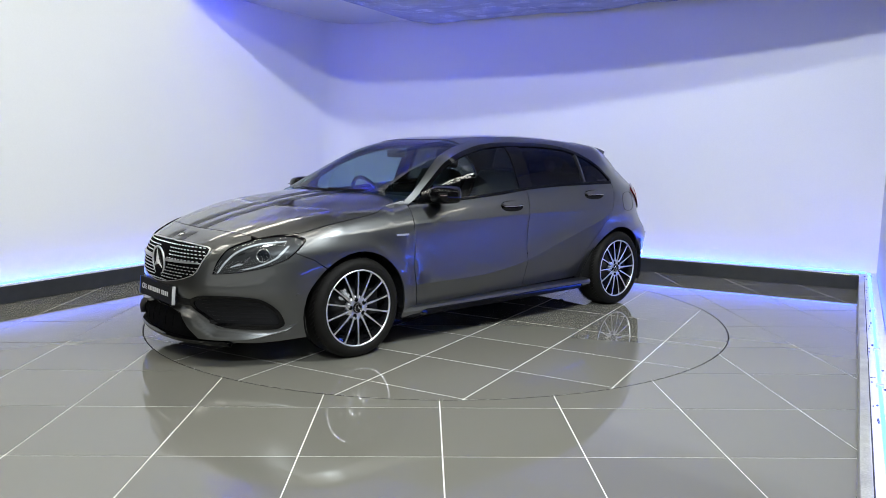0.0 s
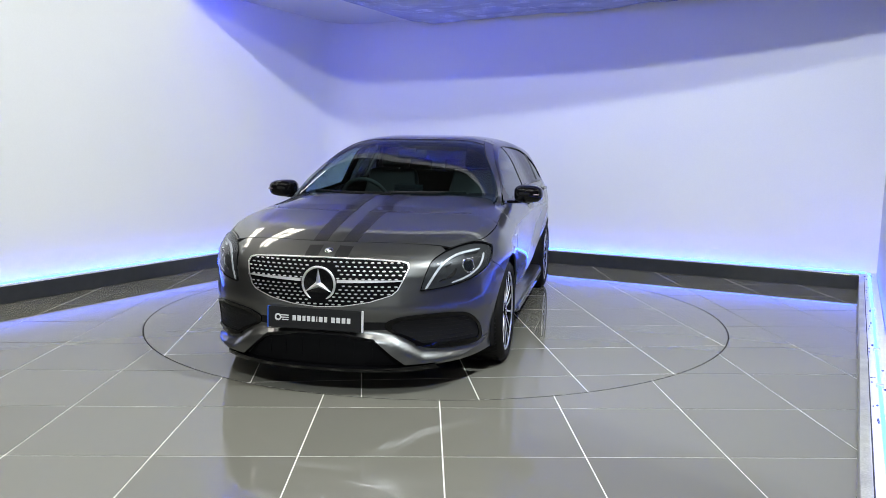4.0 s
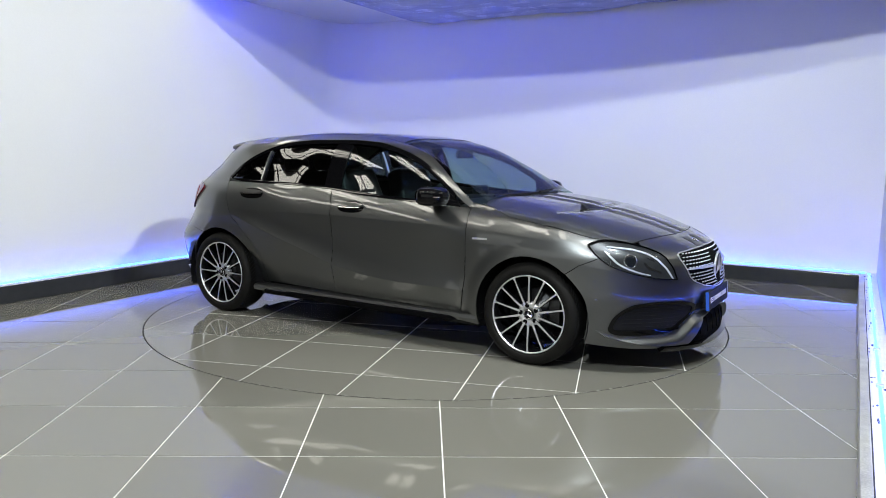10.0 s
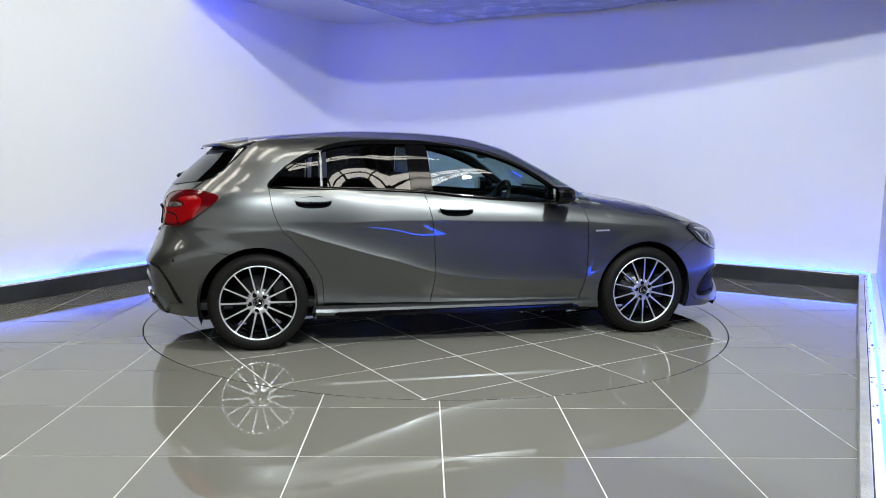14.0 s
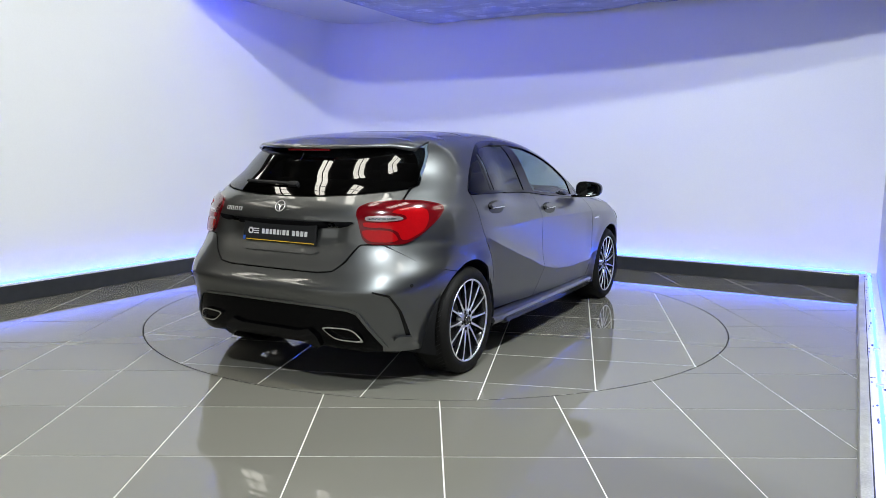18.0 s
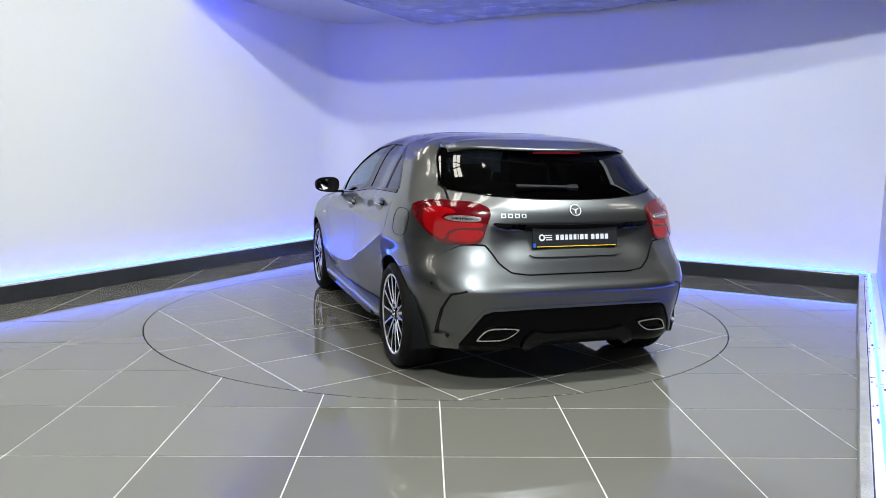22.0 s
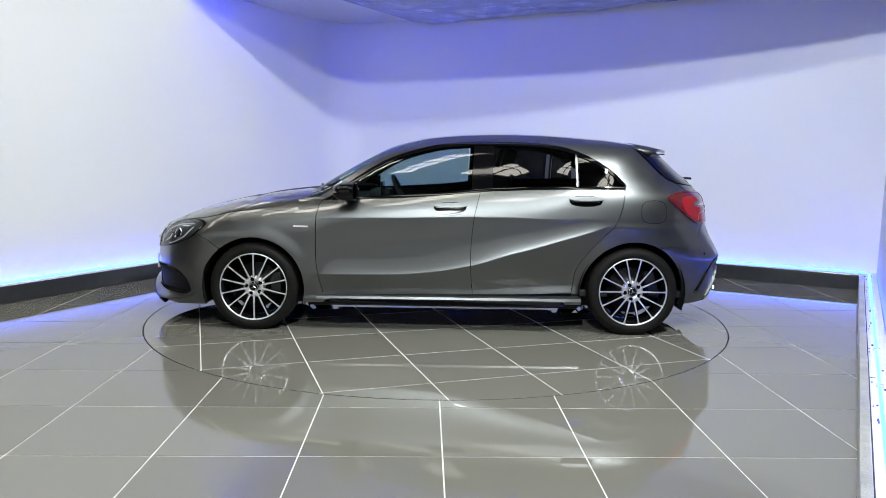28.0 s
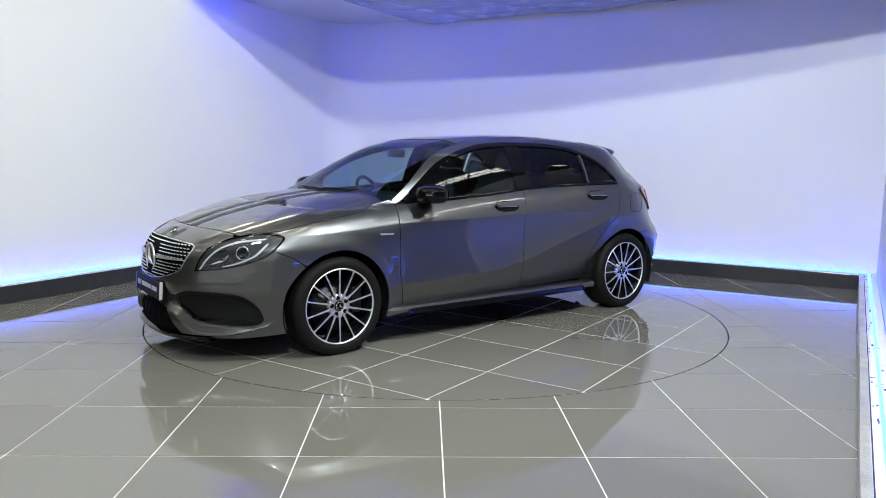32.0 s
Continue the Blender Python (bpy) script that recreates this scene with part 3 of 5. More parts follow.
def panel(name, surf, outline, material, parent, label="", holes=(), step=0.035, proud=0.0, thick=0.012, mirror=False, lines=()):
    """A piece of a surface, cut to an outline given in the surface's two parameters, with an edge turned inwards.
    lines: creases, along which the mesh is made finer."""
    loops = [dense(list(outline), step)] + [dense(list(h), step) for h in holes]
    pts, eds = [], []
    for lp in loops:
        b = len(pts)
        pts += lp
        eds += [(b + i, b + (i + 1) % len(lp)) for i in range(len(lp))]
    arr = np.array(pts)
    lo, hi = arr.min(0), arr.max(0)
    gx, gy = np.meshgrid(np.arange(lo[0] + step / 2, hi[0], step), np.arange(lo[1] + step / 2, hi[1], step))
    gx, gy = gx.ravel(), gy.ravel()
    ok = inside(gx, gy, loops[0])
    for h in loops[1:]:
        ok &= ~inside(gx, gy, h)
    gx, gy = gx[ok], gy[ok]
    for ln in lines:
        rows = np.array([(a, b + o) for (a0, b0), (a1, b1) in zip(ln, ln[1:]) for k in range(max(1, int(math.hypot(a1 - a0, b1 - b0) / 0.011)))
                         for f in (k / max(1, int(math.hypot(a1 - a0, b1 - b0) / 0.011)),) for a, b in ((a0 + (a1 - a0) * f, b0 + (b1 - b0) * f),) for o in (-0.0045, 0.0, 0.0045)])
        fit = inside(rows[:, 0], rows[:, 1], loops[0])
        far = np.sqrt(((rows[:, None, 0] - arr[None, :, 0]) ** 2 + (rows[:, None, 1] - arr[None, :, 1]) ** 2).min(1)) > 0.004
        rows = rows[fit & far]
        if len(rows):
            pts += [(a, b) for a, b in rows]
            arr = np.concatenate([arr, rows])
    if len(gx):
        d = np.sqrt(((gx[:, None] - arr[None, :, 0]) ** 2 + (gy[:, None] - arr[None, :, 1]) ** 2).min(1))
        pts += [(a, b) for a, b, e in zip(gx, gy, d) if e > step * 0.45]

    def keep(x, y):
        ok = inside(x, y, loops[0])
        for h in loops[1:]:
            ok &= ~inside(x, y, h)
        return ok
    vs, fs = cdt(pts, eds, keep)
    used = sorted({i for f in fs for i in f})
    index = {v: k for k, v in enumerate(used)}
    e = 0.002
    co, no = [], []
    for i in used:
        a, b = vs[i]
        p = surf(a, b)
        da, db = surf(a + e, b) - surf(a - e, b), surf(a, b + e) - surf(a, b - e)
        n = da.cross(db)
        n = n.normalized() if n.length > 1e-12 else Vector((0, 0, 1))
        if n.dot(p - Vector((p.x * 0.8, 0, 0.45))) < 0:
            n.negate()
        co.append(p + n * proud)
        no.append(n)
    faces = []
    for f in fs:
        q = [index[i] for i in f]
        g = (co[q[1]] - co[q[0]]).cross(co[q[2]] - co[q[0]])
        faces.append(q if g.dot(no[q[0]]) >= 0 else q[::-1])
    count = {}
    for f in faces:
        for a, b in zip(f, f[1:] + f[:1]):
            count[(a, b)] = 1
    rim = [(a, b) for a, b in count if (b, a) not in count]
    normals = list(no)
    twin, inner = {}, {}
    for a, b in rim:
        for i in (a, b):
            if i not in twin:
                twin[i] = len(co)
                co.append(co[i].copy())
                normals.append(Vector((0, 0, 0)))
                inner[i] = len(co)
                co.append(co[i] - no[i] * thick)
                normals.append(Vector((0, 0, 0)))
    for a, b in rim:
        faces.append([twin[b], twin[a], inner[a], inner[b]])
    if mirror:
        co = [Vector((p.x, -p.y, p.z)) for p in co]
        normals = [Vector((p.x, -p.y, p.z)) for p in normals]
        faces = [f[::-1] for f in faces]
    me = bpy.data.meshes.new(name)
    me.from_pydata(co, [], faces)
    me.update()
    for p in me.polygons:
        p.use_smooth = True
    me.normals_split_custom_set_from_vertices(normals)
    me.materials.append(material)
    ob = new(name, me)
    ob.parent = parent
    if label:
        ob["label"] = label
    return ob


def both(name, *args, **kw):
    return [panel(name, *args, mirror=m, **kw) for m in (False, True)]


def arch_arc(cx, a0, a1, n=16, r=None):
    r = r or ARCH
    return [(cx + r * math.cos(radians(a0 + (a1 - a0) * i / n)), WHEEL_Z + r * math.sin(radians(a0 + (a1 - a0) * i / n))) for i in range(n + 1)]


def on_side(pts):
    return [(s_at(x, z), z) for x, z in pts]


G = 0.0025
car = tagged(new("car"), "grey metallic five-door hatchback with black bonnet stripes", "car")

def rr(y, z):
    return (s_rear(y, z), z)


# side panels
def door_front(z):
    return curve((0.20, 0.850), (0.26, 0.856), (0.40, 0.887), (0.53, 0.903), (0.80, 0.902), (0.95, 0.872))(z)


def door_mid(z):
    return curve((0.20, -0.222), (0.29, -0.211), (0.52, -0.193), (0.79, -0.210), (1.02, -0.262))(z)


def door_back(z):
    return curve((0.27, -0.925), (0.30, -0.928), (0.44, -0.940), (0.48, -0.954), (0.568, -1.008), (0.653, -1.077), (0.727, -1.150), (0.80, -1.208), (0.907, -1.250), (1.04, -1.272))(z)


CREASE_LINE = [(x, CREASE(x)) for x in [-0.9 + 0.05 * i for i in range(47)]]
SWEEP_LINE = [(x, SWEEP(x)) for x in [-1.25 + 0.05 * i for i in range(45)]]


LIP_X = lambda y: 2.005 - 0.105 * (abs(y) / 0.625) ** 2
HOOD_EDGE = curve((0.86, 0.70), (0.95, 0.715), (1.03, 0.735), (1.09, 0.765), (1.15, 0.795), (1.29, 0.810), (1.49, 0.816), (1.60, 0.804), (1.67, 0.786), (1.72, 0.767), (1.79, 0.715), (1.87, 0.655), (1.95, 0.60), (2.06, 0.50))
zs = lambda a, b, n: [a + (b - a) * i / n for i in range(n + 1)]
edge = [(x, HOOD_EDGE(x) + G) for x in zs(0.90, 1.90, 26)]
edge_sz = [(s_at(x, hood_z(x, y)) if x <= SF else s_front(y, hood_z(x, y)), hood_z(x, y)) for x, y in edge]
fender = ([(door_front(z) + G, z) for z in zs(0.93, 0.20, 14)] + on_side(arch_arc(WHEEL_X, 197, 50)) + on_side([(1.66, 0.64), (1.77, 0.69)]) + edge_sz[::-1])
both("front_wing", shell, fender, PAINT, car, step=0.024, lines=[on_side(CREASE_LINE)])
front_door = [(door_mid(z) + G, z) for z in zs(0.268, 1.00, 14)] + [(x, BELT(x) - 0.006) for x in zs(-0.2, 0.86, 12)] + [(door_front(z) - G, z) for z in zs(0.92, 0.262, 12)]
doors = both("front_door", shell, front_door, PAINT, car, step=0.02, lines=[CREASE_LINE, SWEEP_LINE])
rear_door = [(door_back(z) + G, z) for z in zs(0.272, 1.03, 16)] + [(x, BELT(x) - 0.006) for x in zs(-1.262, -0.28, 14)] + [(door_mid(z) - G, z) for z in zs(1.005, 0.268, 14)]
rdoors = both("rear_door", shell, on_side(rear_door), PAINT, car, step=0.02, lines=[on_side(CREASE_LINE), on_side(SWEEP_LINE)])

# window opening, in x and z
DLO = curve((-1.29, 1.040), (-1.25, 1.085), (-1.165, 1.165), (-1.05, 1.235), (-0.93, 1.287), (-0.8, 1.321), (-0.57, 1.341), (-0.3, 1.343), (-0.03, 1.328), (0.2, 1.282), (0.43, 1.200), (0.59, 1.105), (0.79, 0.962))
# rear quarter with the pillar over it
quarter = (on_side([(door_back(z) - G, z) for z in zs(0.272, 1.03, 18)])[::-1] + [(-0.93, 0.20)] + on_side(arch_arc(-WHEEL_X, -17, 180 - 62))
           + on_side([(-1.70, 0.665), (-1.79, 0.70)]) + [rr(0.62, 0.795), rr(0.67, 0.90), rr(0.67, 1.0), rr(0.665, 1.072)] + on_side([(-1.665, 1.078), (-1.61, 1.096), (-1.535, 1.16), (-1.455, 1.24), (-1.39, 1.305), (-1.365, 1.325)])
           + [(s_at(x, ROOF_H(max(x, -1.74)) - 0.032), ROOF_H(max(x, -1.74)) - 0.032) for x in (-1.30, -1.15, -1.0, -0.8)]
           + on_side([(x, DLO(x) + 0.016) for x in zs(-0.8, -1.283, 14)]))
both("rear_quarter", shell, quarter, PAINT, car, step=0.03)

# roof sides and front pillars
def rail_top(x):
    return max(0.012, math.asin(((rail_z(x) - BELT(x)) / (ROOF_H(x) - BELT(x))) ** 2.5))


def rail_z(x):
    z = DLO(x) + 0.050 + 0.012 * smooth(x / 0.5)
    return min(max(z, BELT(x) + 0.012), BELT(x) + (ROOF_H(x) - BELT(x)) * 0.96)


pillar = [(x, max(DLO(x) + 0.014, BELT(x) - 0.004)) for x in zs(-0.80, 0.92, 34)] + [(x, max(rail_z(x), BELT(x) + 0.004)) for x in zs(0.95, -0.80, 34)]
both("roof_rail", shell, pillar, PAINT, car, step=0.022)
roof = [(x, rail_top(x) + 0.008) for x in zs(-0.80, 0.18, 10)] + [(x, math.pi - rail_top(x) - 0.008) for x in zs(0.18, -0.80, 10)]
both("pillar_lining", shell, pillar, CABIN, car, "dark pillar lining", step=0.05, proud=-0.014, thick=0.003)
panel("headlining", roof_surface, [(x, c + (0.01 if c < 1.5 else -0.01)) for x, c in [(x, rail_top(x)) for x in zs(-0.80, 0.18, 10)] + [(x, math.pi - rail_top(x)) for x in zs(0.18, -0.80, 10)]], LINING, car, "pale grey headlining", step=0.06, proud=-0.02, thick=0.003)
panel("roof", roof_surface, roof, PAINT, car, "grey roof panel", step=0.05)


def roof_rear(x, y):
    lo, hi = 1.06, ROOF_H(x)
    for _ in range(26):
        z = (lo + hi) / 2
        NR = tail_round(z)
        v = ((SR - x) / max(1e-3, tail_x(z) + SR)) ** NR + (abs(y) / max(1e-3, half_width(SR, z))) ** NR if x < SR else abs(y) / max(1e-3, half_width(x, z))
        if v > 1:
            hi = z
        else:
            lo = z
    return Vector((x, y, z))


yr = lambda x: abs(roof_surface(-0.80, rail_top(-0.80)).y) - 0.02 * (-0.8 - x)
panel("roof_rear", roof_rear, [(-0.80, -yr(-0.8)), (-0.9, -yr(-0.8) - 0.02), (-1.15, -0.565), (-1.40, -0.575), (-1.48, -0.52), (-1.52, -0.42), (-1.53, 0.0), (-1.52, 0.42), (-1.48, 0.52), (-1.40, 0.575), (-1.15, 0.565), (-0.9, yr(-0.8) + 0.02), (-0.80, yr(-0.8))], PAINT, car, step=0.04, proud=-0.0015)

# bonnet
hood_line = [(x, HOOD_EDGE(x) - G) for x in zs(0.90, 1.90, 26)]
lip = [(LIP_X(y), y) for y in zs(0.60, -0.60, 14)]
cowl = [(1.055 - 0.30 * abs(y / 0.75) ** 2.2, y) for y in zs(-0.735, 0.735, 12)]
hood_poly = hood_line + lip + [(x, -y) for x, y in hood_line[::-1]] + cowl
panel("bonnet", hood_surface, hood_poly, PAINT, car, step=0.035)
for k in (-1, 1):
    panel("bonnet_stripe", hood_surface, [(1.02, k * 0.055), (1.5, k * 0.050), (2.00, k * 0.046), (1.998, k * 0.128), (1.5, k * 0.150), (1.01, k * 0.165)], STRIPE, car, "dark stripe on the bonnet", step=0.04, proud=0.0015, thick=0.002)

# front bumper: one skin round the nose
def fr(y, z):
    return (s_front(y, z), z)


bump_half = on_side(arch_arc(WHEEL_X, 49, -17)) + [(s_at(1.70, 0.175), 0.175), fr(0.70, 0.152), fr(0.45, 0.15), fr(0.25, 0.15)]
top_half = [fr(y, hood_z(LIP_X(y) + 2 * G, y)) for y in (0.02, 0.1, 0.2, 0.3, 0.4, 0.5, 0.58)] + [fr(0.62, 0.745)] + on_side([(1.85, 0.735), (1.77, 0.685), (1.66, 0.635)])
flip = lambda pts: [(2 * (SF + LF) - s, z) for s, z in pts]
panel("front_bumper", shell, bump_half + flip(bump_half)[::-1] + flip(top_half)[::-1][::-1][::-1] + top_half, PAINT, car, step=0.024)

# rear bumper and tailgate
rflip = lambda pts: [(2 * (SR - LR) - s, z) for s, z in pts]
rb_low = on_side(arch_arc(-WHEEL_X, 180 - 61, 197)) + [(s_at(-1.70, 0.21), 0.21), rr(0.70, 0.215), rr(0.4, 0.245)]
rb_top = [rr(0.3, 0.632), rr(0.40, 0.645), rr(0.466, 0.70), rr(0.522, 0.785), rr(0.62, 0.79)] + on_side([(-1.79, 0.70), (-1.70, 0.665)])
panel("rear_bumper", shell, rb_low + rflip(rb_low)[::-1] + rflip(rb_top)[::-1][::-1][::-1] + rb_top, PAINT, car, step=0.03, lines=[[rr(y, 0.553) for y in zs(0.80, -0.80, 40)]])
tg = [rr(0.3, 0.640), rr(0.395, 0.652), rr(0.458, 0.705), rr(0.515, 0.79), rr(0.60, 0.80), rr(0.66, 0.90), rr(0.66, 1.0), rr(0.655, 1.075), rr(0.45, 1.045), rr(0.2, 1.029), rr(0.02, 1.026)]
panel("tailgate", shell, tg + rflip(tg)[::-1], PAINT, car, step=0.014)

# glass
ws = [(x, rail_top(x) + 0.012) for x in zs(0.20, 0.965, 16)]
panel("windscreen", roof_surface, ws + [(x, math.pi - c) for x, c in ws[::-1]], GLASS, car, "clear raked windscreen", step=0.05, proud=-0.003, thick=0.004)
rw = [rr(0.02, 1.033), rr(0.2, 1.036), rr(0.45, 1.052), rr(0.65, 1.080), (s_at(-1.670, 1.086), 1.086), (s_at(-1.616, 1.103), 1.103), (s_at(-1.541, 1.167), 1.167), (s_at(-1.462, 1.247), 1.247), (s_at(-1.41, 1.304), 1.304), rr(0.5, 1.306)]
panel("rear_window", shell, rw + rflip(rw)[::-1], GLASS_REAR, car, "dark tinted rear window", step=0.05, proud=0.002, thick=0.004)


def win(x0, x1, n=14):
    x0, x1 = min(x0, x1), max(x0, x1)
    lowr = [(x, BELT(x) + 0.012) for x in zs(x0, x1, n)]
    upr = [(x, max(BELT(x) + 0.013, DLO(x) - 0.006)) for x in zs(x1, x0, n)]
    return on_side(lowr + upr)


both("front_side_window", shell, win(-0.20, 0.70), GLASS, car, "clear side window", step=0.04, proud=-0.006, thick=0.004)
both("rear_side_window", shell, win(-0.90, -0.34), GLASS_DARK, car, "dark tinted side window", step=0.04, proud=-0.006, thick=0.004)
both("quarter_window", shell, win(-1.262, -0.955), GLASS_DARK, car, "dark tinted quarter window", step=0.04, proud=-0.006, thick=0.004)
both("door_pillar", shell, [(-0.345, 1.02), (-0.195, 1.008), (-0.215, 1.343), (-0.36, 1.346)], BLACK_GLOSS, car, "gloss black centre pillar", step=0.05, proud=-0.002)
both("window_divider", shell, [(-0.947, 1.04), (-0.933, 1.04), (-0.933, 1.290), (-0.947, 1.286)], PAINT, car, step=0.05, proud=0.0, thick=0.02)

# ---- car: running gear ----
def lathe(profile, n=64, axis="y"):
    """Turns a profile of (radius, along) round the y axis."""
    bm = bmesh.new()
    rings = [[bm.verts.new((r * math.cos(2 * math.pi * i / n), y, r * math.sin(2 * math.pi * i / n))) for i in range(n)] for r, y in profile]
    for a, b in zip(rings, rings[1:]):
        for i in range(n):
            bm.faces.new((a[i], a[(i + 1) % n], b[(i + 1) % n], b[i]))
    bmesh.ops.recalc_face_normals(bm, faces=bm.faces)
    return bm


RO, RI = 0.315, 0.238


def wheel_parts(holder):
    """A wheel whose outer face looks to +y, its centre at the holder's origin."""
    tyre = part("tyre", lathe([(RI - 0.004, 0.0), (RI + 0.006, 0.012), (RI + 0.02, 0.020), (RI + 0.045, 0.022), (RO - 0.020, 0.012), (RO - 0.007, 0.0), (RO - 0.001, -0.02), (RO, -0.05),
                               (RO, -0.17), (RO - 0.007, -0.205), (RO - 0.03, -0.22), (RI, -0.21)]), RUBBER, holder, "black low-profile tyre", smooth=True)
    bm = bmesh.new()
    for k in range(72):
        a = 2 * math.pi * k / 72
        for sx in (-1, 1):
            box(bm, (-0.0016, -0.03, -0.002), (0.0016, 0.03, 0.0012), m=pose(0, 0, 0, 0, math.degrees(a), 0) @ pose(0, -0.11 + sx * 0.072, RO, 0, 0, sx * 35))
    tagged(part("tread", bm, BLACK_MATT, tyre), kind="stuff")
    rim = part("rim", lathe([(RI - 0.006, 0.006), (RI - 0.002, 0.014), (RI + 0.004, 0.012), (RI + 0.006, 0.004), (RI - 0.004, -0.004)], 72), ALLOY, holder, "polished rim edge", smooth=True)
    part("barrel", lathe([(RI - 0.003, 0.004), (RI - 0.012, -0.01), (RI - 0.02, -0.09), (RI - 0.012, -0.19)], 64), ALLOY_DARK, rim, "black wheel barrel", smooth=True)
    spoke, face = bmesh.new(), bmesh.new()
    for bmx, w0, w1, y0, y1, lift in ((spoke, 0.0105, 0.0075, -0.030, -0.008, 0.0), (face, 0.0076, 0.0050, -0.010, -0.0045, 0.0)):
        sec = []
        for r, w, sag in ((0.060, w0, 0.012), (0.11, w0 * 0.85, 0.004), (0.17, w1, 0.0), (0.222, w1 * 1.05, 0.0), (RI - 0.004, w1 * 2.0, 0.002)):
            sec.append([bmx.verts.new((x, y - sag * 0.6 + 0.008, r)) for x, y in ((-w, y0), (w, y0), (w * 0.86, y1), (-w * 0.86, y1))])
        for a, b in zip(sec, sec[1:]):
            for i in range(4):
                bmx.faces.new((a[i], a[(i + 1) % 4], b[(i + 1) % 4], b[i]))
        bmesh.ops.recalc_face_normals(bmx, faces=bmx.faces)
    first = part("spoke", spoke, ALLOY_DARK, rim, "slim spoke with a polished face")
    fm = part("spoke_face", face, ALLOY, rim)
    for k in range(1, 14):
        for o in (first, fm):
            c = new(o.name.split(".")[0], o.data)
            c.parent = rim
            c.matrix_basis = pose(0, 0, 0, 0, 360 / 14 * k, 0)
    hub = part("hub", lathe([(0.078, -0.035), (0.076, -0.012), (0.068, -0.007), (0.036, -0.006), (0.034, -0.010), (0.001, -0.010)], 48), ALLOY, rim, "machined wheel hub", smooth=True)
    part("hub_cap", lathe([(0.033, -0.010), (0.032, 0.000), (0.026, 0.003), (0.001, 0.004)], 40), BLACK_GLOSS, rim, "black centre cap", smooth=True)
    part("cap_ring", lathe([(0.029, 0.001), (0.028, 0.0055), (0.025, 0.0055), (0.024, 0.001)], 40), CHROME, rim, smooth=True)
    part("cap_emblem", star_mesh(0.024, 0.005, 0.0035, 0.0068), CHROME, rim, "three-pointed emblem")
    for k in range(5):
        part("wheel_bolt", lathe([(0.0145, -0.012), (0.0145, -0.0045), (0.0005, -0.0040)], 14), VOID, rim, m=pose(0, 0, 0, 0, 72 * k + 12, 0) @ pose(0, 0, 0.054))
    part("brake_disc", lathe([(0.165, -0.10), (0.165, -0.085), (0.09, -0.084), (0.085, -0.06), (0.001, -0.06)], 56), STEEL, holder, "steel brake disc", smooth=True)
    cal = bmesh.new()
    box(cal, (-0.045, -0.12, -0.085), (0.03, -0.045, 0.085), 0.012, m=pose(-0.14, 0, 0.02))
    part("brake_caliper", cal, STEEL, holder)


def star_mesh(r, w, y0, y1):
    """A raised three-pointed star facing +y."""
    bm = bmesh.new()
    top = bm.verts.new((0, y1, 0))
    ring = []
    for k in range(6):
        a = radians(90 + 60 * k)
        q = r if k % 2 == 0 else w
        ring.append(bm.verts.new((q * math.cos(a), y0 if k % 2 else y0 + (y1 - y0) * 0.35, q * math.sin(a))))
    for k in range(6):
        bm.faces.new((top, ring[k], ring[(k + 1) % 6]))
    bmesh.ops.recalc_face_normals(bm, faces=bm.faces)
    return bm


def group(name, parent, m, label=""):
    o = new(name)
    o.parent = parent
    o.matrix_basis = m
    if label:
        o["label"] = label
    return o


wheel = group("wheel", car, pose(WHEEL_X, 0.868, WHEEL_Z + 0.004), "fourteen-spoke black alloy wheel with polished faces")
wheel_parts(wheel)
for x, y, turn in ((-WHEEL_X, 0.862, 0), (WHEEL_X, -0.868, 180), (-WHEEL_X, -0.862, 180)):
    c = copy_thing(wheel, pose(x, y, WHEEL_Z + 0.004, 0, 13 if x < 0 else 0, turn))

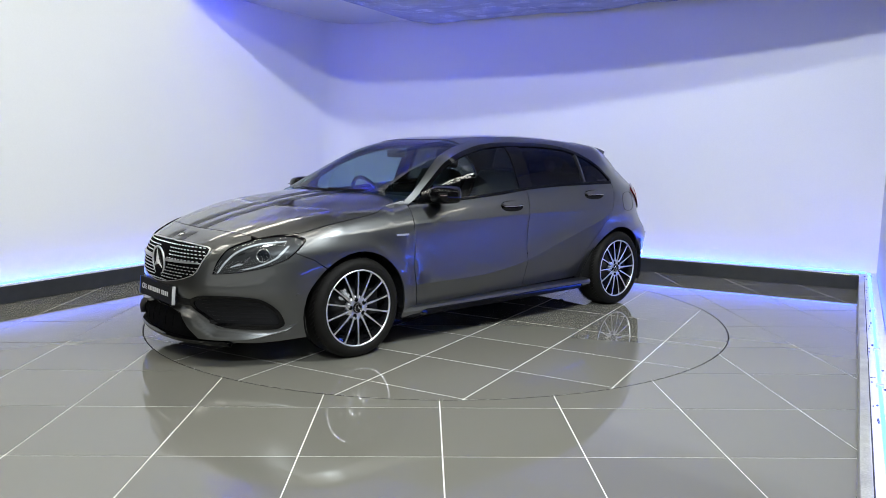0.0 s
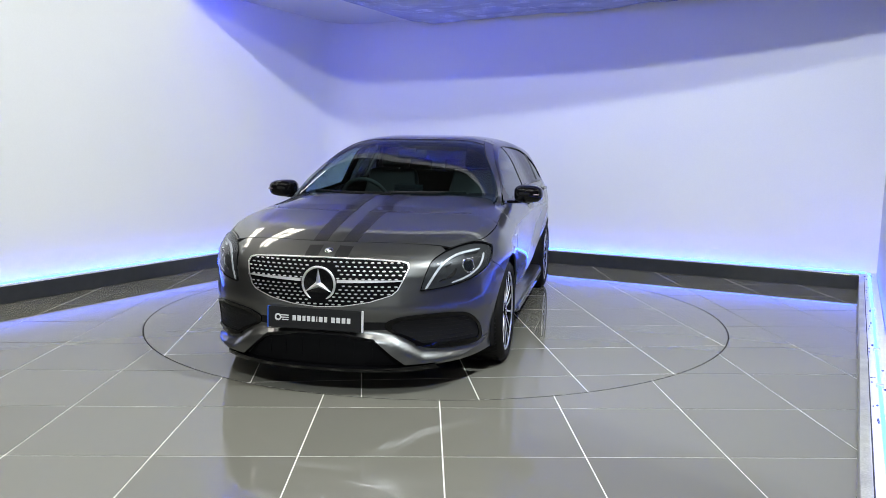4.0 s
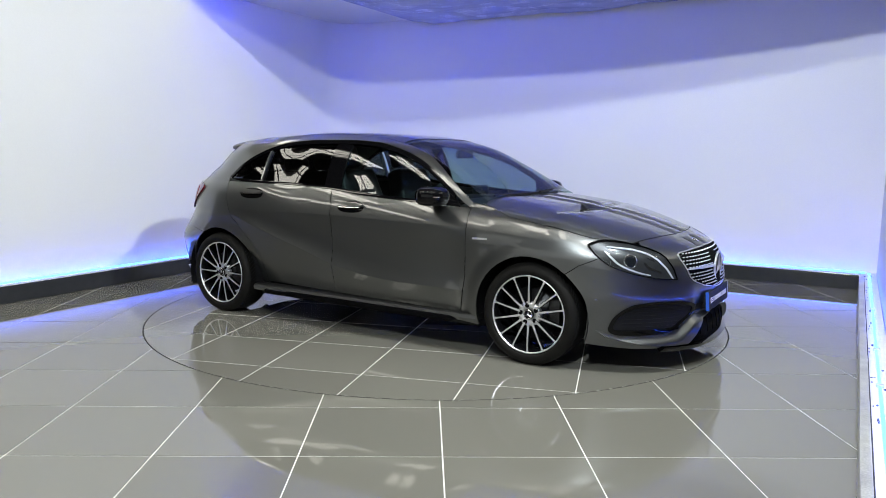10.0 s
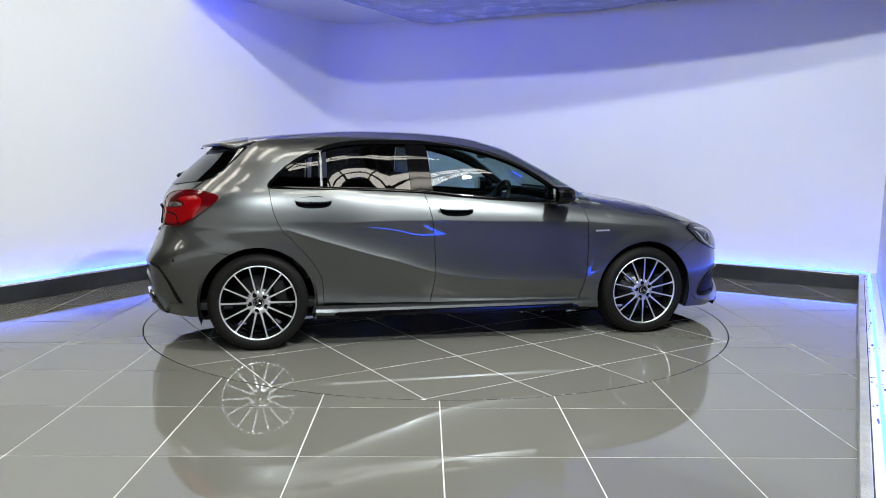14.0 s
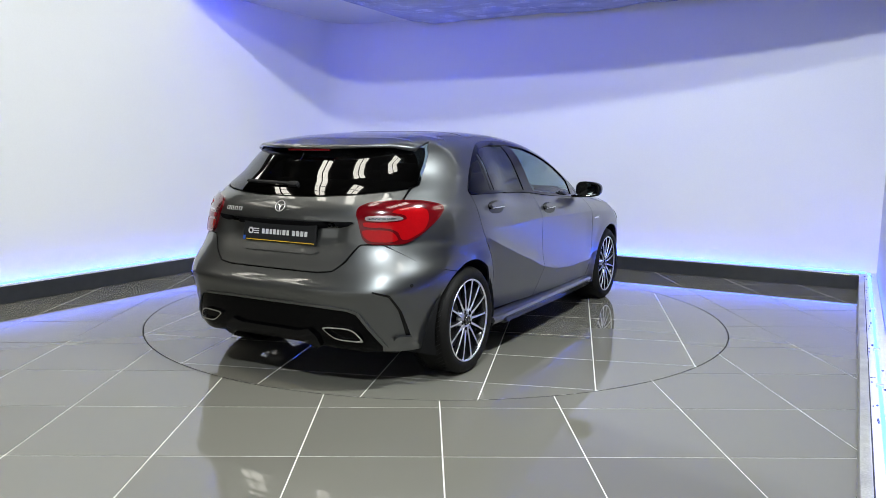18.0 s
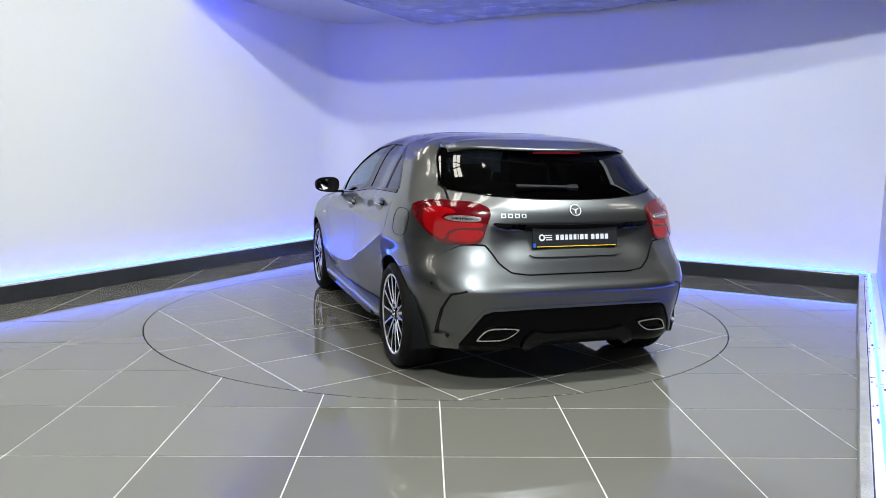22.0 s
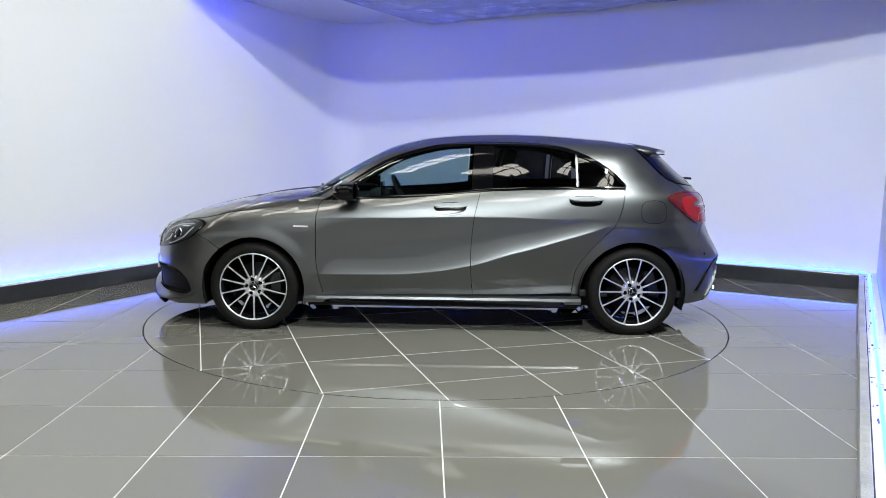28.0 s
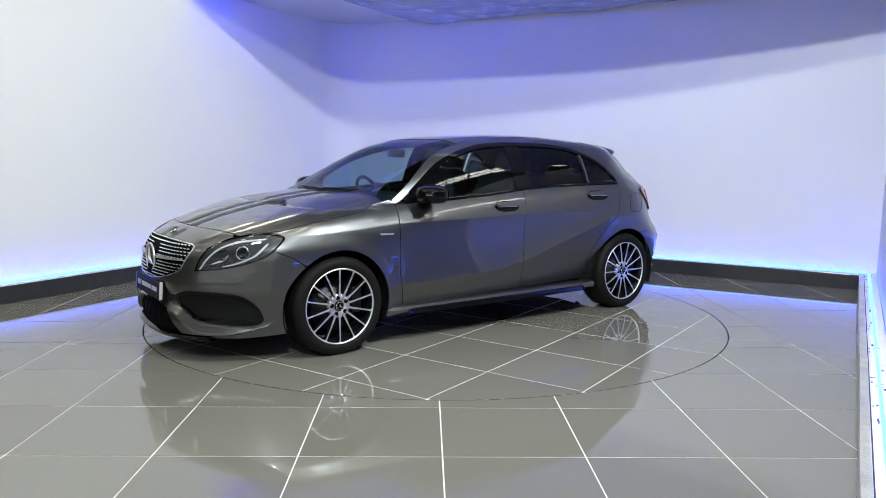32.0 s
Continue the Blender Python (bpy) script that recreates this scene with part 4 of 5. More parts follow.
# wheel housings, sill skirts and underbody
for sy in (1, -1):
    for cx in (WHEEL_X, -WHEEL_X):
        bm = bmesh.new()
        n = 24
        for ra, rb in ((0.375, 0.375),):
            prev = None
            for i in range(n + 1):
                a = radians(-20 + 220 * i / n)
                x, z = cx + ra * math.cos(a), WHEEL_Z + ra * math.sin(a)
                row = [bm.verts.new((x, sy * 0.855, z)), bm.verts.new((x, sy * 0.60, z))]
                if prev:
                    bm.faces.new((prev[0], prev[1], row[1], row[0]))
                prev = row
        c0 = bm.verts.new((cx, sy * 0.60, WHEEL_Z))
        rowv = [v for v in bm.verts if abs(abs(v.co.y) - 0.60) < 1e-6 and v is not c0]
        for a, b in zip(rowv, rowv[1:]):
            bm.faces.new((c0, a, b))
        part("wheel_housing", bm, BLACK_MATT, car, "black wheel arch liner", smooth=True)
    bm = bmesh.new()
    prof = [(0.845, 0.262), (0.872, 0.255), (0.880, 0.235), (0.872, 0.215), (0.80, 0.20), (0.78, 0.262)]
    ends = [[bm.verts.new((x, sy * (y - t), z)) for y, z in prof] for x, t in ((0.985, 0.012), (0.90, 0.0), (-0.88, 0.0), (-0.985, 0.01))]
    for a, b in zip(ends, ends[1:]):
        for i in range(6):
            bm.faces.new((a[i], a[(i + 1) % 6], b[(i + 1) % 6], b[i]))
    bm.faces.new(ends[0]), bm.faces.new(ends[-1])
    bmesh.ops.recalc_face_normals(bm, faces=bm.faces)
    part("side_skirt", bm, PAINT, car, "grey sill skirt")
    bm = bmesh.new()
    blade_rows = []
    for x, t, dz in ((-0.90, 0.03, 0.03), (-0.84, 0.0, 0.006), (0.0, 0.0, 0.0), (0.80, 0.0, 0.004), (0.90, 0.03, 0.032)):
        blade_rows.append([bm.verts.new((x, sy * (y - t), z)) for y, z in ((0.76, 0.190 + dz), (0.868, 0.190 + dz), (0.889, 0.200 + dz), (0.886, 0.232), (0.874, 0.242), (0.76, 0.242))])
    for a, b in zip(blade_rows, blade_rows[1:]):
        for i in range(6):
            bm.faces.new((a[i], a[(i + 1) % 6], b[(i + 1) % 6], b[i]))
    bm.faces.new(blade_rows[0]), bm.faces.new(blade_rows[-1])
    bmesh.ops.recalc_face_normals(bm, faces=bm.faces)
    part("sill_blade", bm, BLACK_GLOSS, car, "gloss black sill blade")
part("underbody", boxed((-1.72, -0.60, 0.15), (2.05, 0.60, 0.24), 0.03), BLACK_MATT, car, "black underbody")
part("underbody_side", boxed((-0.98, -0.80, 0.17), (0.98, 0.80, 0.25), 0.02), BLACK_MATT, car)


# ---- car: nose ----
def at_shell(s, z, lift=0.0):
    """A pose on the shell: its z axis looks out, its x axis runs level along the skin."""
    p, e = shell(s, z), 0.003
    a, b = shell(s + e, z) - shell(s - e, z), shell(s, z + e) - shell(s, z - e)
    n = a.cross(b).normalized()
    if n.dot(p - Vector((p.x * 0.8, 0, 0.45))) < 0:
        n.negate()
    x = Vector((0, 0, 1)).cross(n).normalized()
    y = n.cross(x)
    m = Matrix((x, y, n)).transposed().to_4x4()
    m.translation = p + n * lift
    return m


def rounded(pts, times=2):
    """A closed outline with its corners cut round."""
    for _ in range(times):
        pts = [q for (x0, y0), (x1, y1) in zip(pts, pts[1:] + pts[:1]) for q in ((x0 * 0.8 + x1 * 0.2, y0 * 0.8 + y1 * 0.2), (x0 * 0.2 + x1 * 0.8, y0 * 0.2 + y1 * 0.8))]
    return pts


def fpts(pts):
    return [fr(y, z) for y, z in pts]


def rpts(pts):
    return [rr(y, z) for y, z in pts]


for k in (-1, 1):
    panel("nose_stripe", shell, fpts([(k * 0.046, 0.712), (k * 0.122, 0.711), (k * 0.126, 0.765), (k * 0.046, 0.768)]), STRIPE, car, "dark stripe on the nose", step=0.03, proud=0.0015, thick=0.002)

grille_half = [(0.0, 0.715), (0.25, 0.712), (0.42, 0.704), (0.452, 0.695), (0.459, 0.672), (0.437, 0.610), (0.413, 0.560), (0.385, 0.535), (0.277, 0.499), (0.14, 0.475), (0.0, 0.466)]
inner_half = [(y * 0.985, 0.589 + (z - 0.589) * 0.965) for y, z in grille_half]
full = lambda h: fpts(h) + fpts([(-y, z) for y, z in h[::-1][1:-1]])
grille = panel("grille", shell, full(grille_half), VOID, car, "black radiator grille with bright studs", step=0.03, proud=0.003, thick=0.006)
panel("grille_surround", shell, full(grille_half), ALLOY, grille, "thin bright grille surround", holes=[full(inner_half)], step=0.03, proud=0.007, thick=0.006)
stud = bmesh.new()
w, h = 0.0092, 0.0042
base = [stud.verts.new(p) for p in ((-w, -h * 0.6, 0), (0, -h, 0), (w, -h * 0.6, 0), (w, h * 0.6, 0), (0, h, 0), (-w, h * 0.6, 0))]
tip = [stud.verts.new((q.co.x * 0.7, q.co.y * 0.7, 0.006)) for q in base]
stud.faces.new(tip)
for i in range(6):
    stud.faces.new((base[i], base[(i + 1) % 6], tip[(i + 1) % 6], tip[i]))
stud_mesh = bpy.data.meshes.new("stud")
stud.to_mesh(stud_mesh)
stud.free()
stud_mesh.materials.append(ALLOY)
poly_in = [(y, z) for y, z in inner_half] + [(-y, z) for y, z in inner_half[::-1]]
row_n = 12
for i in range(row_n):
    z = 0.694 - i * 0.0192
    if abs(z - 0.600) < 0.009:
        continue
    for j in range(-14, 15):
        y = (j + (0.5 if i % 2 else 0.0)) * 0.0335
        if math.hypot(y, z - 0.588) < 0.103 or not inside(np.array([y]), np.array([z]), [(a * 0.975, 0.588 + (b - 0.588) * 0.96) for a, b in poly_in])[0]:
            continue
        o = new("stud", stud_mesh)
        o.parent = grille
        o.matrix_basis = at_shell(*fr(y, z), 0.003)
for k in (-1, 1):
    panel("louvre", shell, fpts([(k * 0.10, 0.594), (k * 0.28, 0.600), (k * 0.428, 0.606), (k * 0.430, 0.613), (k * 0.28, 0.613), (k * 0.10, 0.611)]), ALLOY, grille, "bright grille louvre", step=0.03, proud=0.018, thick=0.014)


def torus(radius, tube, n=48, m=10):
    bm = bmesh.new()
    rings = [[bm.verts.new(((radius + tube * math.cos(b)) * math.cos(a), tube * math.sin(b), (radius + tube * math.cos(b)) * math.sin(a)))
              for b in [2 * math.pi * j / m for j in range(m)]] for a in [2 * math.pi * i / n for i in range(n)]]
    for i in range(n):
        for j in range(m):
            bm.faces.new((rings[i][j], rings[i][(j + 1) % m], rings[(i + 1) % n][(j + 1) % m], rings[(i + 1) % n][j]))
    bmesh.ops.recalc_face_normals(bm, faces=bm.faces)
    return bm


FACE_FRONT = pose(2.252, 0, 0.588, 0, 0, -90)
emblem = part("emblem_disc", lathe([(0.088, -0.012), (0.086, 0.0), (0.001, 0.002)], 48), BLACK_GLOSS, car, "round emblem with a three-pointed star", m=FACE_FRONT)
part("emblem_ring", torus(0.089, 0.0066), ALLOY, emblem, smooth=True)
part("emblem_star", star_mesh(0.086, 0.017, 0.002, 0.017), ALLOY, emblem)
part("bonnet_badge", lathe([(0.024, 0.0), (0.023, 0.003), (0.001, 0.005)], 24), CHROME, car, "small round bonnet badge", smooth=True, m=at_shell(*fr(0.0, 0.745), 0.002) @ pose(0, 0, 0, 90, 0, 0))


def plate(holder_name, m, label):
    """A dark show plate with pale lettering bars, facing its own +y; the lettering runs towards -x."""
    p = part(holder_name, boxed((-0.26, -0.010, -0.056), (0.26, 0.0, 0.056), 0.003), PLATE, car, label, m=m)
    part("plate_mark", lathe([(0.019, 0.0), (0.018, 0.0022), (0.011, 0.0022), (0.010, 0.0)], 24), LETTER, p, m=pose(0.205, 0, 0.0))
    for k in range(3):
        part("plate_mark", boxed((0.145, 0, 0.009 - 0.012 * k), (0.190 - 0.004 * k, 0.002, 0.0145 - 0.012 * k)), LETTER, p)
    x = 0.122
    for wd in (0.019, 0.020, 0.017, 0.018, 0.017, 0.006, 0.021, 0.017, 0, 0.020, 0.021, 0.020, 0.019):
        if wd:
            part("plate_bar", boxed((x - wd, 0, -0.014), (x, 0.002, 0.014), 0.0008), LETTER, p)
        x -= wd + 0.0085 if wd else 0.014
    return p


front_plate = plate("front_plate", pose(2.272, -0.018, 0.402, 0, 0, -90) @ pose(0, 0, 0, 4, 0, 0), "black show plate with pale lettering bars")
part("plate_band", boxed((0.2605, -0.018, -0.0565), (0.2665, 0.001, 0.0565)), PLATE_BLUE, front_plate, "blue plate end")
part("plate_band", boxed((-0.2665, -0.018, -0.0565), (-0.2605, 0.001, 0.0565)), LETTER, front_plate, "white plate end")
part("plate_bracket", boxed((2.225, -0.25, 0.35), (2.262, 0.22, 0.45), 0.006), BLACK_MATT, car)

intake = [(0.347, 0.392), (0.434, 0.425), (0.623, 0.437), (0.735, 0.425), (0.768, 0.39), (0.790, 0.335), (0.798, 0.262), (0.770, 0.232), (0.544, 0.243), (0.445, 0.305), (0.353, 0.345)]
intake = rounded(intake)
for k in (1, -1):
    pts = fpts([(k * y, z) for y, z in intake])
    cx, cz = sum(p[0] for p in pts) / len(pts), sum(p[1] for p in pts) / len(pts)
    air = panel("side_intake", shell, pts, BLACK_MATT, car, "black side air intake", step=0.03, proud=0.002, thick=0.004)
    panel("intake_frame", shell, pts, BLACK_GLOSS, air, "gloss black intake edge", holes=[[(cx + (a - cx) * 0.90, cz + (b - cz) * 0.82) for a, b in pts]], step=0.03, proud=0.009, thick=0.008)
    for i in range(7):
        z = 0.262 + i * 0.022
        y0, y1 = 0.50 - 0.012 * i, 0.765 - 0.004 * i
        panel("intake_mesh", shell, fpts([(k * y0, z), (k * y1, z), (k * y1, z + 0.004), (k * y0, z + 0.004)]), BLACK_MATT, air, step=0.05, proud=0.005, thick=0.004)
    panel("intake_fin", shell, fpts([(k * 0.50, 0.262), (k * 0.775, 0.256), (k * 0.778, 0.266), (k * 0.495, 0.275)]), BLACK_GLOSS, air, step=0.04, proud=0.016, thick=0.014)
    part("parking_sensor", lathe([(0.010, 0.0), (0.0095, 0.002), (0.001, 0.0026)], 16), PAINT, car, m=at_shell(*fr(k * 0.842, 0.44), 0.001) @ pose(0, 0, 0, 90, 0, 0))
panel("lower_band", shell, fpts([(0.37, 0.35), (0.37, 0.392), (0.2, 0.392), (-0.2, 0.392), (-0.37, 0.392), (-0.37, 0.35), (-0.2, 0.345), (0.2, 0.345)]), BLACK_MATT, car, "black band under the plate", step=0.04, proud=0.002, thick=0.004)
mouth = [(0.0, 0.322), (0.12, 0.322), (0.295, 0.300), (0.385, 0.222), (0.445, 0.166), (0.25, 0.160), (0.0, 0.158)]
lower = panel("lower_intake", shell, full(mouth), VOID, car, "wide black lower air intake", step=0.03, proud=0.002, thick=0.004)
for j in range(-3, 4):
    panel("intake_rib", shell, fpts([(j * 0.095 - 0.004, 0.20), (j * 0.095 + 0.004, 0.20), (j * 0.095 + 0.004, 0.30 - 0.0018 * j * j * 2), (j * 0.095 - 0.004, 0.30 - 0.0018 * j * j * 2)]), VOID, lower, step=0.04, proud=0.006, thick=0.005)
panel("splitter", shell, fpts([(0.60, 0.150), (0.30, 0.147), (0.0, 0.146), (-0.30, 0.147), (-0.60, 0.150), (-0.58, 0.168), (-0.3, 0.163), (0.0, 0.162), (0.3, 0.163), (0.58, 0.168)]), BLACK_GLOSS, car, "gloss black splitter lip", step=0.03, proud=0.032, thick=0.04)
blade = [(0.0, 0.324), (0.12, 0.324), (0.297, 0.302), (0.388, 0.224), (0.450, 0.172), (0.58, 0.172), (0.70, 0.182), (0.80, 0.225), (0.822, 0.262), (0.80, 0.252), (0.765, 0.226), (0.544, 0.236), (0.452, 0.288), (0.39, 0.325), (0.30, 0.340), (0.12, 0.345), (0.0, 0.345)]


BLADE_TOP = curve((0.0, 0.345), (0.12, 0.345), (0.30, 0.340), (0.39, 0.325), (0.452, 0.288), (0.544, 0.236), (0.765, 0.226), (0.82, 0.260))


def blade_surface(s, z):
    """The bumper skin, stepping out below the blade's upper edge."""
    p = shell(s, z)
    return p + Vector((p.x - 1.2, p.y * 0.4, 0)).normalized() * 0.034 * smooth((BLADE_TOP(abs(p.y)) - z) / 0.055)


for k in (1, -1):
    panel("bumper_blade", blade_surface, fpts([(k * y, z) for y, z in blade]), PAINT, car, "grey bumper blade", step=0.014, proud=0.006, thick=0.03)

# headlamps
lamp = [(0.519, 0.562), (0.521, 0.554), (0.530, 0.5555), (0.605, 0.563), (0.685, 0.578), (0.755, 0.603), (0.812, 0.643), (0.834, 0.695), (0.828, 0.757), (0.785, 0.778), (0.73, 0.782), (0.67, 0.768), (0.605, 0.742), (0.557, 0.702), (0.538, 0.640)]
brow = [(0.540, 0.563), (0.572, 0.626), (0.598, 0.674), (0.632, 0.713), (0.680, 0.738), (0.770, 0.752), (0.776, 0.745), (0.686, 0.728), (0.640, 0.704), (0.608, 0.668), (0.582, 0.622), (0.552, 0.565)]
hook = [(0.665, 0.586), (0.708, 0.598), (0.752, 0.620), (0.788, 0.655), (0.800, 0.695), (0.798, 0.726), (0.791, 0.726), (0.792, 0.697), (0.781, 0.660), (0.748, 0.628), (0.705, 0.606), (0.665, 0.593)]
lamp, brow, hook = rounded(lamp), rounded(brow), rounded(hook)
for k in (1, -1):
    q = lambda pts: fpts([(k * y, z) for y, z in pts])
    head = panel("headlamp", shell, q(lamp), LAMP_DARK, car, "clear headlamp with a bright brow", step=0.025, proud=0.001, thick=0.004)
    panel("light_guide", shell, q(brow), LIGHT_GUIDE, head, "white light guide", step=0.025, proud=0.0045, thick=0.004)
    panel("light_guide", shell, q(hook), LIGHT_GUIDE, head, "bright lamp trim", step=0.02, proud=0.004, thick=0.003)
    for y, z, r in ((0.735, 0.672, 0.036),):
        part("projector_ring", lathe([(r + 0.006, 0.0), (r + 0.004, 0.004), (r, 0.004), (r - 0.002, 0.0)], 28), LAMP_CHROME, head, smooth=True, m=at_shell(*fr(k * y, z), 0.002) @ pose(0, 0, 0, 90, 0, 0))
        part("projector", lathe([(r, 0.0), (r * 0.85, 0.003), (r * 0.5, 0.0045), (0.001, 0.005)], 28), SCREEN, head, smooth=True, m=at_shell(*fr(k * y, z), 0.002) @ pose(0, 0, 0, 90, 0, 0))
    panel("lamp_shelf", shell, q([(0.606, 0.598), (0.672, 0.622), (0.680, 0.640), (0.684, 0.662), (0.676, 0.662), (0.668, 0.643), (0.652, 0.628), (0.612, 0.606)]), LAMP_CHROME, head, "bright lamp fin", step=0.02, proud=0.003, thick=0.002)
    panel("lamp_shelf", shell, q([(0.630, 0.668), (0.656, 0.682), (0.654, 0.690), (0.628, 0.676)]), LAMP_CHROME, head, step=0.02, proud=0.003, thick=0.002)
    panel("lamp_shelf", shell, q([(0.706, 0.718), (0.765, 0.726), (0.772, 0.737), (0.711, 0.731)]), LAMP_CHROME, head, step=0.02, proud=0.003, thick=0.002)
    cover = panel("lens", shell, q(lamp), LENS, head, "clear lamp cover", step=0.025, proud=0.0085, thick=0.008)
    panel("lamp_edge", shell, q(lamp), BLACK_GLOSS, head, "black lamp edge", holes=[q([(0.675 + (y - 0.675) * 0.975, 0.66 + (z - 0.66) * 0.95) for y, z in lamp])], step=0.025, proud=0.009, thick=0.008)

# ---- car: tail ----
tail = [(0.483, 0.982), (0.53, 1.005), (0.57, 1.012), (0.70, 1.018)]
tail_s = rpts(tail) + on_side([(-1.66, 1.012), (-1.60, 0.999), (-1.572, 0.984), (-1.583, 0.964), (-1.63, 0.922), (-1.735, 0.843), (-1.80, 0.800)]) + rpts([(0.70, 0.790), (0.562, 0.789), (0.525, 0.82), (0.498, 0.905), (0.478, 0.95)])
tail_s = rounded(tail_s)
low_s = rpts(rounded([(0.520, 0.850), (0.525, 0.866), (0.640, 0.866), (0.668, 0.852), (0.690, 0.815), (0.660, 0.803), (0.575, 0.803), (0.545, 0.818)]))
clear_s = rpts(rounded([(0.528, 0.914), (0.530, 0.936), (0.60, 0.942), (0.675, 0.940), (0.700, 0.926), (0.672, 0.914), (0.60, 0.910)]))
glint_s = rpts(rounded([(0.545, 0.919), (0.546, 0.926), (0.60, 0.931), (0.660, 0.930), (0.672, 0.925), (0.655, 0.922), (0.60, 0.920)]))
hot_s = rpts(rounded([(0.530, 0.880), (0.520, 0.900), (0.530, 0.906), (0.60, 0.904), (0.680, 0.908), (0.712, 0.926), (0.690, 0.948), (0.64, 0.955), (0.66, 0.975), (0.735, 0.985), (0.772, 0.968), (0.785, 0.915), (0.775, 0.860), (0.725, 0.815), (0.700, 0.815), (0.682, 0.858), (0.645, 0.876)]))
for mir in (False, True):
    t_l = panel("tail_lamp", shell, tail_s, RED_DARK, car, "red tail lamp with a clear band", step=0.025, proud=0.010, thick=0.012, mirror=mir)
    panel("lamp_field", shell, low_s, RED, t_l, "red lower field", step=0.02, proud=0.0118, thick=0.004, mirror=mir)
    panel("lamp_band", shell, clear_s, TAIL_CLEAR, t_l, "clear indicator band", step=0.025, proud=0.013, thick=0.005, mirror=mir)
    # the white glint within the clear band, made as a bright metal strip
    panel("lamp_band", shell, glint_s, LAMP_CHROME, t_l, step=0.02, proud=0.0145, thick=0.004, mirror=mir)
    panel("lamp_field", shell, hot_s, RED, t_l, "bright red inner field", step=0.02, proud=0.0122, thick=0.004, mirror=mir)
    rim_s = [((a - rr(0.66, 0.9)[0]) * 0.955 + rr(0.66, 0.9)[0], 0.9 + (b - 0.9) * 0.94) for a, b in tail_s]
    panel("lamp_edge", shell, tail_s, RED_DARK, t_l, "dark red lamp rim", holes=[rim_s], step=0.025, proud=0.0125, thick=0.004, mirror=mir)
    panel("bumper_vent", shell, rpts([(0.640, 0.560), (0.715, 0.540), (0.748, 0.45), (0.757, 0.307), (0.744, 0.304), (0.737, 0.452), (0.708, 0.531), (0.640, 0.552)]), BLACK_GLOSS, car, "slim black corner vent", step=0.03, proud=0.004, thick=0.006, mirror=mir)
    panel("vent_blade", shell, rpts([(0.700, 0.295), (0.757, 0.297), (0.757, 0.309), (0.715, 0.312)]), PAINT, car, step=0.03, proud=0.022, thick=0.02, mirror=mir)
    pipe_out = [(0.350, 0.357), (0.50, 0.363), (0.545, 0.345), (0.582, 0.290), (0.55, 0.287), (0.440, 0.292), (0.39, 0.320)]
    pipe_out = rounded(pipe_out)
    mid = (0.465, 0.325)
    panel("tailpipe_trim", shell, rpts(pipe_out), CHROME, car, "bright tailpipe trim", holes=[rpts([(mid[0] + (y - mid[0]) * 0.90, mid[1] + (z - mid[1]) * 0.80) for y, z in pipe_out])], step=0.025, proud=0.022, thick=0.05, mirror=mir)
    part("parking_sensor", lathe([(0.010, 0.0), (0.0095, 0.002), (0.001, 0.0026)], 16), BLACK_MATT, car, m=at_shell(*(rr(-0.79 if mir else 0.79, 0.585)), 0.001) @ pose(0, 0, 0, 90, 0, 0))
diff = [(0.0, 0.456), (0.29, 0.456), (0.50, 0.448), (0.548, 0.437), (0.60, 0.355), (0.655, 0.255), (0.645, 0.222), (0.50, 0.225), (0.3, 0.248), (0.0, 0.248)]
rfull = lambda h: rpts(h) + rpts([(-y, z) for y, z in h[::-1][1:-1]])
dif = panel("diffuser", shell, rfull(diff), BLACK_DEEP, car, "gloss black rear diffuser", step=0.03, proud=0.004, thick=0.006)
panel("diffuser_blade", shell, rfull([(0.0, 0.318), (0.20, 0.318), (0.27, 0.335), (0.32, 0.30), (0.34, 0.25), (0.30, 0.235), (0.22, 0.275), (0.0, 0.280)]), BLACK_GLOSS, dif, step=0.03, proud=0.024, thick=0.02)
panel("bumper_lip", shell, rfull([(0.0, 0.470), (0.29, 0.470), (0.51, 0.462), (0.562, 0.446), (0.618, 0.36), (0.675, 0.25), (0.66, 0.248), (0.604, 0.352), (0.552, 0.434), (0.505, 0.450), (0.29, 0.458), (0.0, 0.458)]), PAINT, car, "grey bumper lip over the diffuser", step=0.024, proud=0.012, thick=0.012)
rear_plate = plate("rear_plate", pose(-1.986, 0.0, 0.828, 0, 0, 90) @ pose(0, 0, 0, 8, 0, 0), "black show plate with a yellow line")
part("plate_band", boxed((-0.250, 0, -0.051), (0.235, 0.002, -0.047)), PLATE_YELLOW, rear_plate, "yellow plate line")
part("plate_band", boxed((0.243, 0, -0.053), (0.258, 0.002, -0.030)), PLATE_BLUE, rear_plate)
# black band over the plate, in place of the shade beneath the tailgate's ledge
panel("handle_gap", shell, rfull([(0.0, 0.900), (0.30, 0.901), (0.462, 0.906), (0.474, 0.902), (0.45, 0.888), (0.30, 0.877), (0.0, 0.875)]), VOID, car, "dark band for the shade under the ledge over the plate", step=0.035, proud=0.016, thick=0.018)
panel("gate_step", shell, rfull([(0.0, 0.722), (0.25, 0.722), (0.285, 0.735), (0.275, 0.742), (0.0, 0.740)]), PAINT, car, step=0.024, proud=0.010, thick=0.012)
tail_emblem = part("tail_emblem", torus(0.032, 0.0028, 40, 8), ALLOY, car, "round chrome emblem with a three-pointed star", smooth=True, m=at_shell(*rr(0.0, 0.972), 0.006) @ pose(0, 0, 0, 90, 0, 0) @ pose(0, 0, 0, 0, 180, 0))
part("emblem_star", star_mesh(0.031, 0.006, 0.0, 0.006), ALLOY, tail_emblem, m=pose(0, 0, 0, 0, 180, 180))
